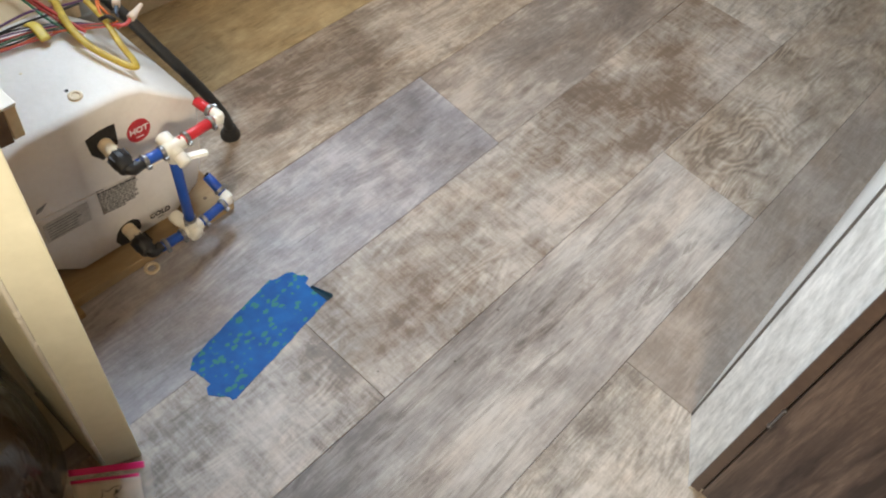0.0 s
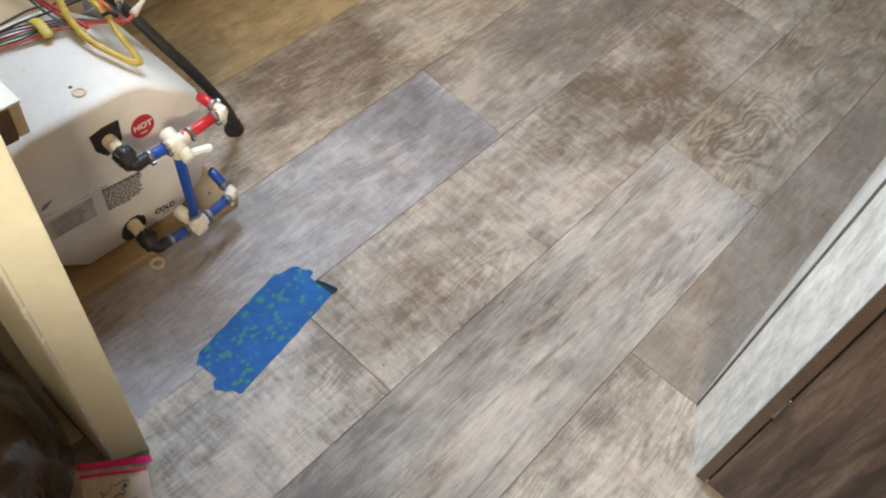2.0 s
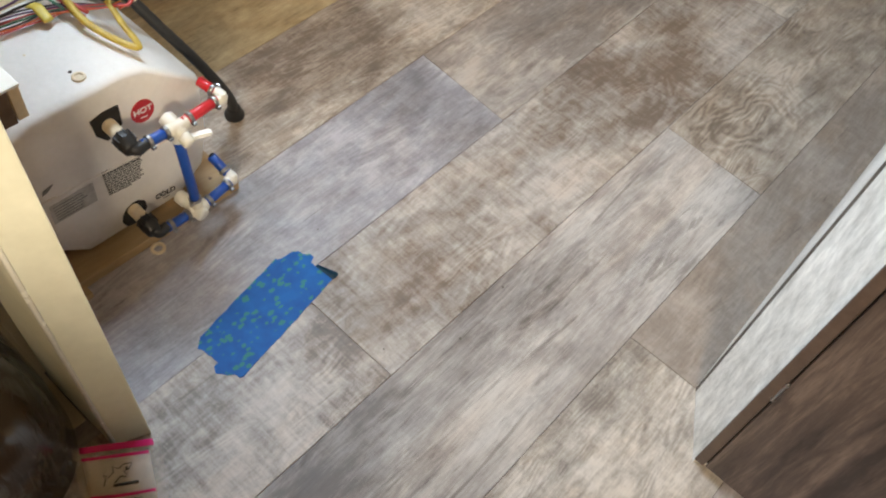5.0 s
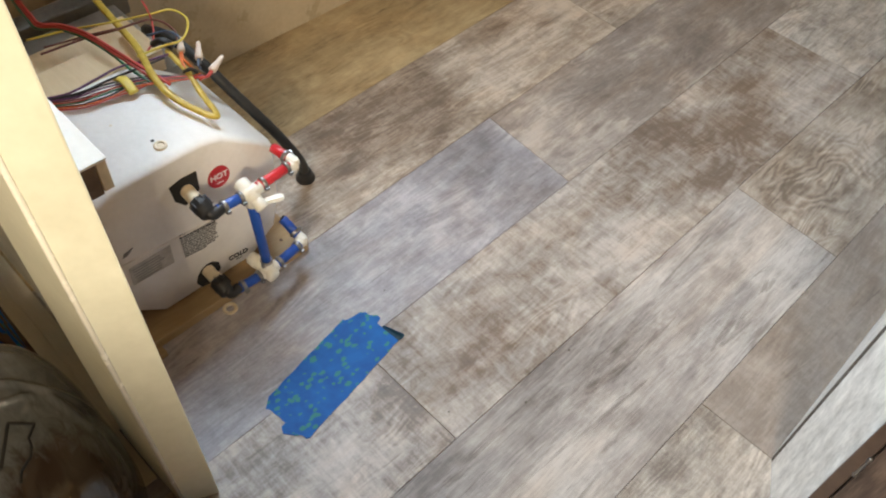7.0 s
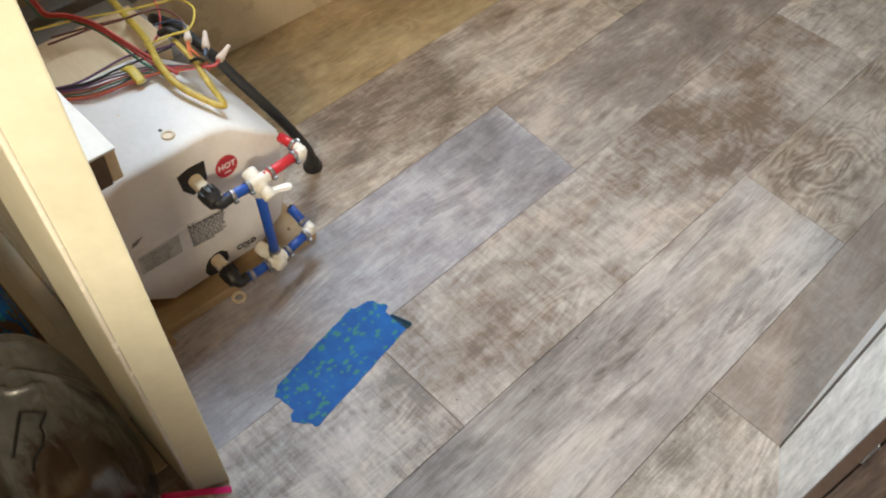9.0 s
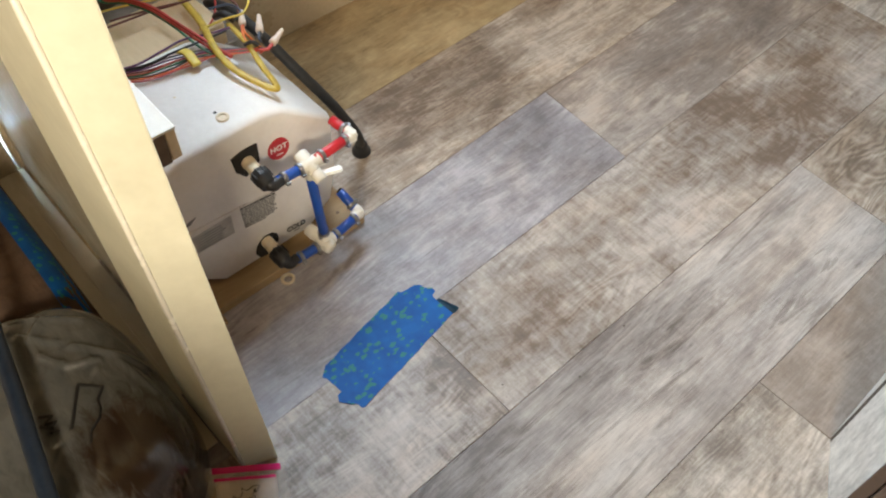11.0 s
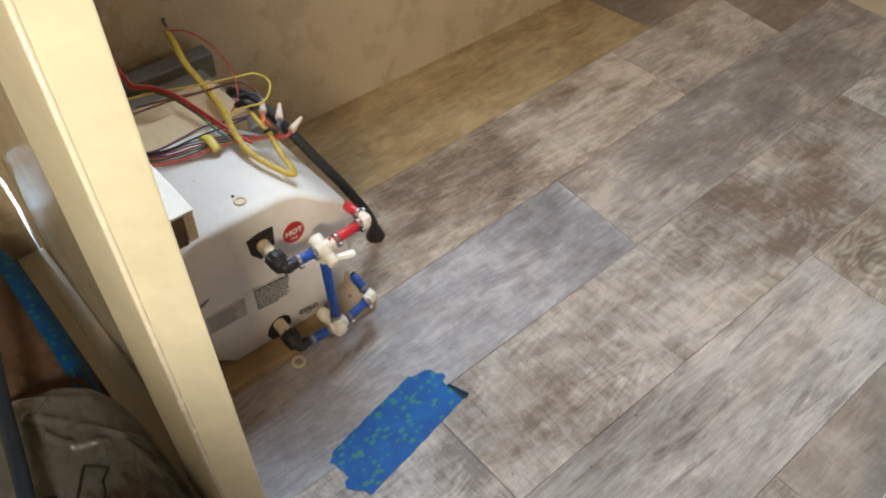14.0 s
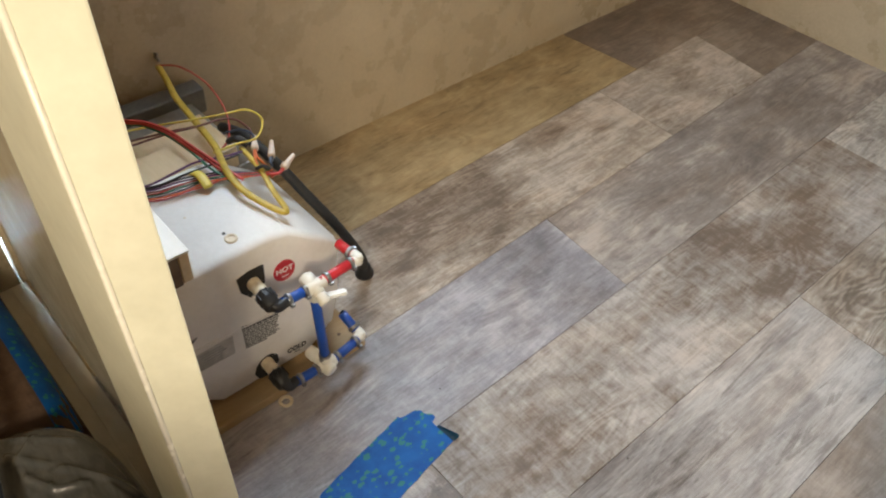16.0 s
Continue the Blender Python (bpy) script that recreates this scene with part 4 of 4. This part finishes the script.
# ---- zip bag at the post ----
zipbag = thing("zip_bag", "clear zip bag with a pink closure and a white printed card", "plastic bag", at=(0.1, 0.12, 0.0))
O, U = Vector((0.034, 0.103, 0.057)), Vector((0.064, 0.083, 0.005))
V = Vector((0.070, -0.040, -0.046))
NB = U.cross(V).normalized()
if NB.z < 0:
    NB = -NB


def bag_point(u, v, lift=0.0):
    puff = 0.010 * math.sin(math.pi * min(1, max(0, u))) * math.sin(math.pi * min(1, max(0, v))) + 0.0016 * math.sin(9 * u + 5 * v)
    return O + U * u + V * v + NB * (puff + lift)


def bag_patch(u0, u1, v0, v1, lift, nu=10, nv=10, thick=0.0006):
    b = bmesh.new()
    g = [[[b.verts.new(bag_point(u0 + (u1 - u0) * i / nu, v0 + (v1 - v0) * j / nv, lift + dz)) for i in range(nu + 1)] for j in range(nv + 1)] for dz in (0, thick)]
    for s in g:
        for j in range(nv):
            for i in range(nu):
                b.faces.new((s[j][i], s[j][i + 1], s[j + 1][i + 1], s[j + 1][i]))
    rim = [(0, i) for i in range(nu + 1)] + [(j, nu) for j in range(1, nv + 1)] + [(nv, i) for i in range(nu - 1, -1, -1)] + [(j, 0) for j in range(nv - 1, 0, -1)]
    for p, q in zip(rim, rim[1:] + rim[:1]):
        b.faces.new((g[0][p[0]][p[1]], g[0][q[0]][q[1]], g[1][q[0]][q[1]], g[1][p[0]][p[1]]))
    return b


card = sub("card", bag_patch(0.10, 0.86, 0.17, 0.98, -0.0015), "paper", zipbag, "white printed card", True)
sub("film", bag_patch(0, 1, 0.0, 1.0, 0.0016), "film", zipbag, "clear plastic film", True)
sub("zip_strip", bag_patch(0.09, 0.93, 0.0, 0.085, 0.0028), "pink", zipbag, "pink zip closure", True)
sub("pink_band", bag_patch(0.10, 0.86, 0.145, 0.185, 0.0028), "pink", zipbag, "pink printed band", True)
sub("pink_band", bag_patch(0.12, 0.86, 0.66, 0.70, 0.0028), "pink", zipbag, "pink printed band", True)
sub("white_closure", bag_patch(0.0, 0.085, 0.07, 0.17, 0.0028, 4, 3), "film", zipbag, "clear slider end")


def bag_stroke(pts, w, name="mark", mat="ink"):
    return sub(name, sweep([bag_point(u, 0.05 + 0.9 * v, 0.0032) for u, v in pts], w, 5, curved=False), mat, zipbag)


# plain finned shape of the printed emblem, and bars for its lettering
bag_stroke([(0.30, 0.54), (0.34, 0.44), (0.31, 0.38), (0.38, 0.42), (0.44, 0.35), (0.43, 0.27), (0.50, 0.31), (0.58, 0.25), (0.66, 0.25), (0.62, 0.33), (0.56, 0.36), (0.60, 0.42)], 0.0007)
bag_stroke([(0.44, 0.50), (0.52, 0.42), (0.58, 0.44)], 0.0008)
bag_stroke([(0.585, 0.315), (0.61, 0.315)], 0.0022)
bag_stroke([(0.42, 0.545), (0.70, 0.535)], 0.0020)
for v in (0.72, 0.78, 0.84, 0.90):
    bag_stroke([(0.22, v), (0.70, v)], 0.0009, "print_bar", "inkgrey")

# ---- left compartment behind the post ----
ply = thing("plywood_sheet", "pale bare plywood floor sheet beside the partition", "board", at=(-0.3, -0.2, 0.0))
sub("sheet", box(-0.680, -0.015, -0.62, 0.1415, 0.0, 0.004, 0.0005), "paleply", ply)
sub("filler_strip", box(-0.680, -0.1125, 0.1417, 0.1680, 0.0, 0.004, 0.0005), "paleply", ply)


FOLDS = [(-0.243, 0.049, -0.216, 0.020, 0.010), (-0.232, 0.012, -0.190, 0.047, 0.007), (-0.186, 0.020, -0.150, 0.040, 0.008), (-0.150, 0.040, -0.135, 0.074, 0.007), (-0.175, 0.056, -0.105, 0.120, 0.008), (-0.120, 0.095, -0.050, 0.110, 0.007), (-0.28, 0.00, -0.21, 0.085, 0.006)]


def lump(x, y):
    """Height of the smoky bag over the floor."""
    u, v = (x + 0.122) / 0.190, (y + 0.032) / 0.166
    r = (abs(u) ** 3 + abs(v) ** 3) ** (1 / 3)
    base = 0.150 * max(0.0, 1 - r ** 8) ** 0.5
    n = noise.noise(Vector((x * 7, y * 7, 3.1))) * 0.006
    ridge = 0.004 * (1 - abs(noise.noise(Vector((x * 11 + y * 5, y * 16, 1.7))))) ** 6 + 0.002 * (1 - abs(noise.noise(Vector((x * 24, y * 30, 5.3))))) ** 5
    # sharp folds in the film
    fold = 0.0
    for ax, ay, bx, by, h in FOLDS:
        dx, dy = bx - ax, by - ay
        t = min(1.0, max(0.0, ((x - ax) * dx + (y - ay) * dy) / (dx * dx + dy * dy)))
        d = math.hypot(x - ax - t * dx, y - ay - t * dy)
        fold = max(fold, h * 0.9 * max(0.0, 1 - d / 0.007))
    return fold + max(0.0, base + (n + ridge) * min(1.0, 2.5 * max(0.0, 1 - r)))


def smoky_bag():
    b = bmesh.new()
    n = 120
    g = [[None] * (n + 1) for _ in range(n + 1)]
    for i in range(n + 1):
        for j in range(n + 1):
            s, t = 2 * i / n - 1, 2 * j / n - 1
            k = 1.0 / max(1e-6, (abs(s) ** 3 + abs(t) ** 3) ** (1 / 3)) * max(abs(s), abs(t))
            x, y = -0.122 + 0.190 * s * k, -0.032 + 0.166 * t * k
            g[i][j] = b.verts.new((x, y, 0.0045 + lump(x, y)))
    for i in range(n):
        for j in range(n):
            b.faces.new((g[i][j], g[i + 1][j], g[i + 1][j + 1], g[i][j + 1]))
    return b


bag = thing("plastic_sack", "smoky grey translucent plastic sack with black marker lines", "plastic bag", at=(-0.1, -0.04, 0.0045))
sub("sack_film", smoky_bag(), "plasticbag", bag, "", True)


def mark(pts, w=0.0022):
    line = []
    for p, q in zip(pts, pts[1:]):
        for k in range(6):
            x, y = p[0] + (q[0] - p[0]) * k / 6, p[1] + (q[1] - p[1]) * k / 6
            line.append((x, y, 0.0062 + lump(x, y)))
    sub("marker_line", sweep(line, w, 6, curved=False, flat=0.5), "ink", bag)


mark([(-0.066, 0.003), (-0.092, 0.021), (-0.117, 0.037), (-0.094, 0.059), (-0.088, 0.052), (-0.082, 0.045), (-0.070, 0.043), (-0.058, 0.036), (-0.048, 0.020), (-0.031, 0.011)])
mark([(-0.106, -0.020), (-0.098, -0.006), (-0.092, -0.020), (-0.087, -0.006), (-0.081, -0.018), (-0.072, -0.007)])
mark([(-0.094, -0.024), (-0.082, -0.014), (-0.076, -0.020)])

paper = thing("paper_sack", "crumpled dark brown paper sack edged with blue tape", "paper bag", at=(-0.5, 0.0, 0.004))


def paper_h(x, y):
    u, v = (x + 0.475) / 0.205, (y + 0.07) / 0.190
    r = (abs(u) ** 6 + abs(v) ** 6) ** (1 / 6)
    return max(0.0, 0.115 * max(0.0, 1 - r ** 12) ** 0.5 + 0.014 * noise.noise(Vector((x * 14, y * 14, 7))) * min(1, 3 * max(0, 1 - r)) + 0.006 * abs(noise.noise(Vector((x * 40, y * 40, 2)))) * min(1, 3 * max(0, 1 - r)))


b = bmesh.new()
N = 60
g = [[b.verts.new((-0.680 + 0.41 * i / N, -0.260 + 0.380 * j / N, 0.0045 + paper_h(-0.680 + 0.41 * i / N, -0.260 + 0.380 * j / N))) for j in range(N + 1)] for i in range(N + 1)]
for i in range(N):
    for j in range(N):
        b.faces.new((g[i][j], g[i + 1][j], g[i + 1][j + 1], g[i][j + 1]))
sub("paper", b, "kraft", paper)
b = bmesh.new()
rows = []
for i in range(25):
    x = -0.668 + 0.392 * i / 24
    rows.append([b.verts.new((x, y, 0.0070 + paper_h(x, y))) for y in (0.080, 0.088, 0.096, 0.104, 0.1125)])
for p, q in zip(rows, rows[1:]):
    for k in range(4):
        b.faces.new((p[k], p[k + 1], q[k + 1], q[k]))
sub("tape_strip", b, "tape", paper, "blue tape strip", True)

rail = thing("navy_bar", "dark navy plastic bar with end caps lying over the sacks", "bar", at=(-0.3, 0.0, 0.18))
RAIL = [(-0.600, 0.080, 0.185), (-0.430, 0.040, 0.190), (-0.265, 0.001, 0.192), (-0.120, -0.026, 0.194), (0.04, -0.058, 0.190)]
sub("bar_body", sweep(RAIL, 0.0105, 12, flat=0.8), "navy", rail, "", True)
for p, q in ((RAIL[0], RAIL[1]), (RAIL[-1], RAIL[-2])):
    e = Vector(p)
    u = (e - Vector(q)).normalized()
    sub("end_cap", tube(e - u * 0.012, e + u * 0.003, 0.0118, 14), "black", rail, "", True)
off = tagged(part("wood_offcut", box(0.02, 0.075, -0.045, 0.005, 0.0, 0.030, 0.0015), "pine"), "small raw pine offcut on the floor", "wood block")

# ---- grit on the floor ----
rg = random.Random(3)
for x, y, r in ((0.238, 0.718, 0.0022), (0.252, 0.6, 0.0018), (0.185, 0.504, 0.0014), (-0.042, 0.582, 0.0015)):
    b = bmesh.new()
    bmesh.ops.create_icosphere(b, subdivisions=1, radius=r)
    for v in b.verts:
        v.co = Vector((x + v.co.x * (0.8 + 0.5 * rg.random()), y + v.co.y * (0.8 + 0.5 * rg.random()), 0.0003 + r * 0.5 + v.co.z * 0.5))
    tagged(part("grit_crumb", b, "groove"), "tiny dark crumb of grit on the vinyl floor", "grit", "grit on the floor")

# ---- floor planks ----
# seams: place across the room at y = 0.7 and drift per metre along it
SEAMS = [(-0.920, 0.0), (-0.700, 0.0), (-0.430, -0.030), (-0.2062, -0.031), (0.006, -0.0135), (0.223, 0.002), (0.436, 0.0), (0.665, 0.0), (0.885, 0.0), (1.105, 0.0), (1.325, 0.0), (1.545, 0.0), (1.765, 0.0), (2.09, 0.0)]
# per row: start, end (left and right corner where the cut is skew) and the print
LAY = {
    0: [(-2.3, 0.4, "pl_brown"), (0.4, 2.2, "pl_mixed")],
    1: [(-2.3, -0.1, "pl_beige"), (-0.1, (1.572, 1.60), "pl_warmlit"), ((1.572, 1.60), 2.2, "pl_umber")],
    2: [(-2.3, 0.06, "pl_brown"), (0.06, 1.447, "pl_mixed"), (1.447, (1.857, 1.834), "pl_white"), ((1.857, 1.834), 2.2, "pl_umber")],
    3: [(-2.3, -0.3, "pl_white"), (-0.3, (1.017, 1.002), "pl_blue"), ((1.017, 1.002), 2.2, "pl_brown")],
    4: [(-2.3, -0.5, "pl_taupe"), (-0.5, 0.482, "pl_saw"), (0.482, 1.72, "pl_beige"), (1.72, 2.2, "pl_mottle")],
    5: [(-2.3, -0.05, "pl_brown"), (-0.05, (1.230, 1.219), "pl_streak"), ((1.230, 1.219), 2.2, "pl_knot")],
    6: [(-2.3, -0.45, "pl_knot"), (-0.45, 0.796, "pl_mottle"), (0.796, 2.2, "pl_taupe")],
    7: [(-2.3, 0.2, "pl_saw"), (0.2, 2.2, "pl_blue")],
    8: [(-2.3, -0.2, "pl_beige"), (-0.2, 2.2, "pl_brown")],
    9: [(-2.3, 0.5, "pl_mixed"), (0.5, 2.2, "pl_white")],
    10: [(-2.3, -0.4, "pl_taupe"), (-0.4, 2.2, "pl_saw")],
    11: [(-2.3, 0.1, "pl_brown"), (0.1, 2.2, "pl_beige")],
    12: [(-2.3, -0.6, "pl_white"), (-0.6, 2.2, "pl_mixed")],
}


def seam_x(i, y):
    x, drift = SEAMS[i]
    return x + drift * (max(-0.3, y) - 0.7)


for r, cells in LAY.items():
    for y0, y1, mat in cells:
        (a0, a1), (b0, b1) = [y if isinstance(y, tuple) else (y, y) for y in (y0, y1)]
        g = 0.0005
        p = part("plank", slab([(seam_x(r, a0) + g, a0 + g), (seam_x(r + 1, a1) - g, a1 + g), (seam_x(r + 1, b1) - g, b1 - g), (seam_x(r, b0) + g, b0 - g)], -0.004, 0.0, 0.0004), mat)
        p.parent = floor
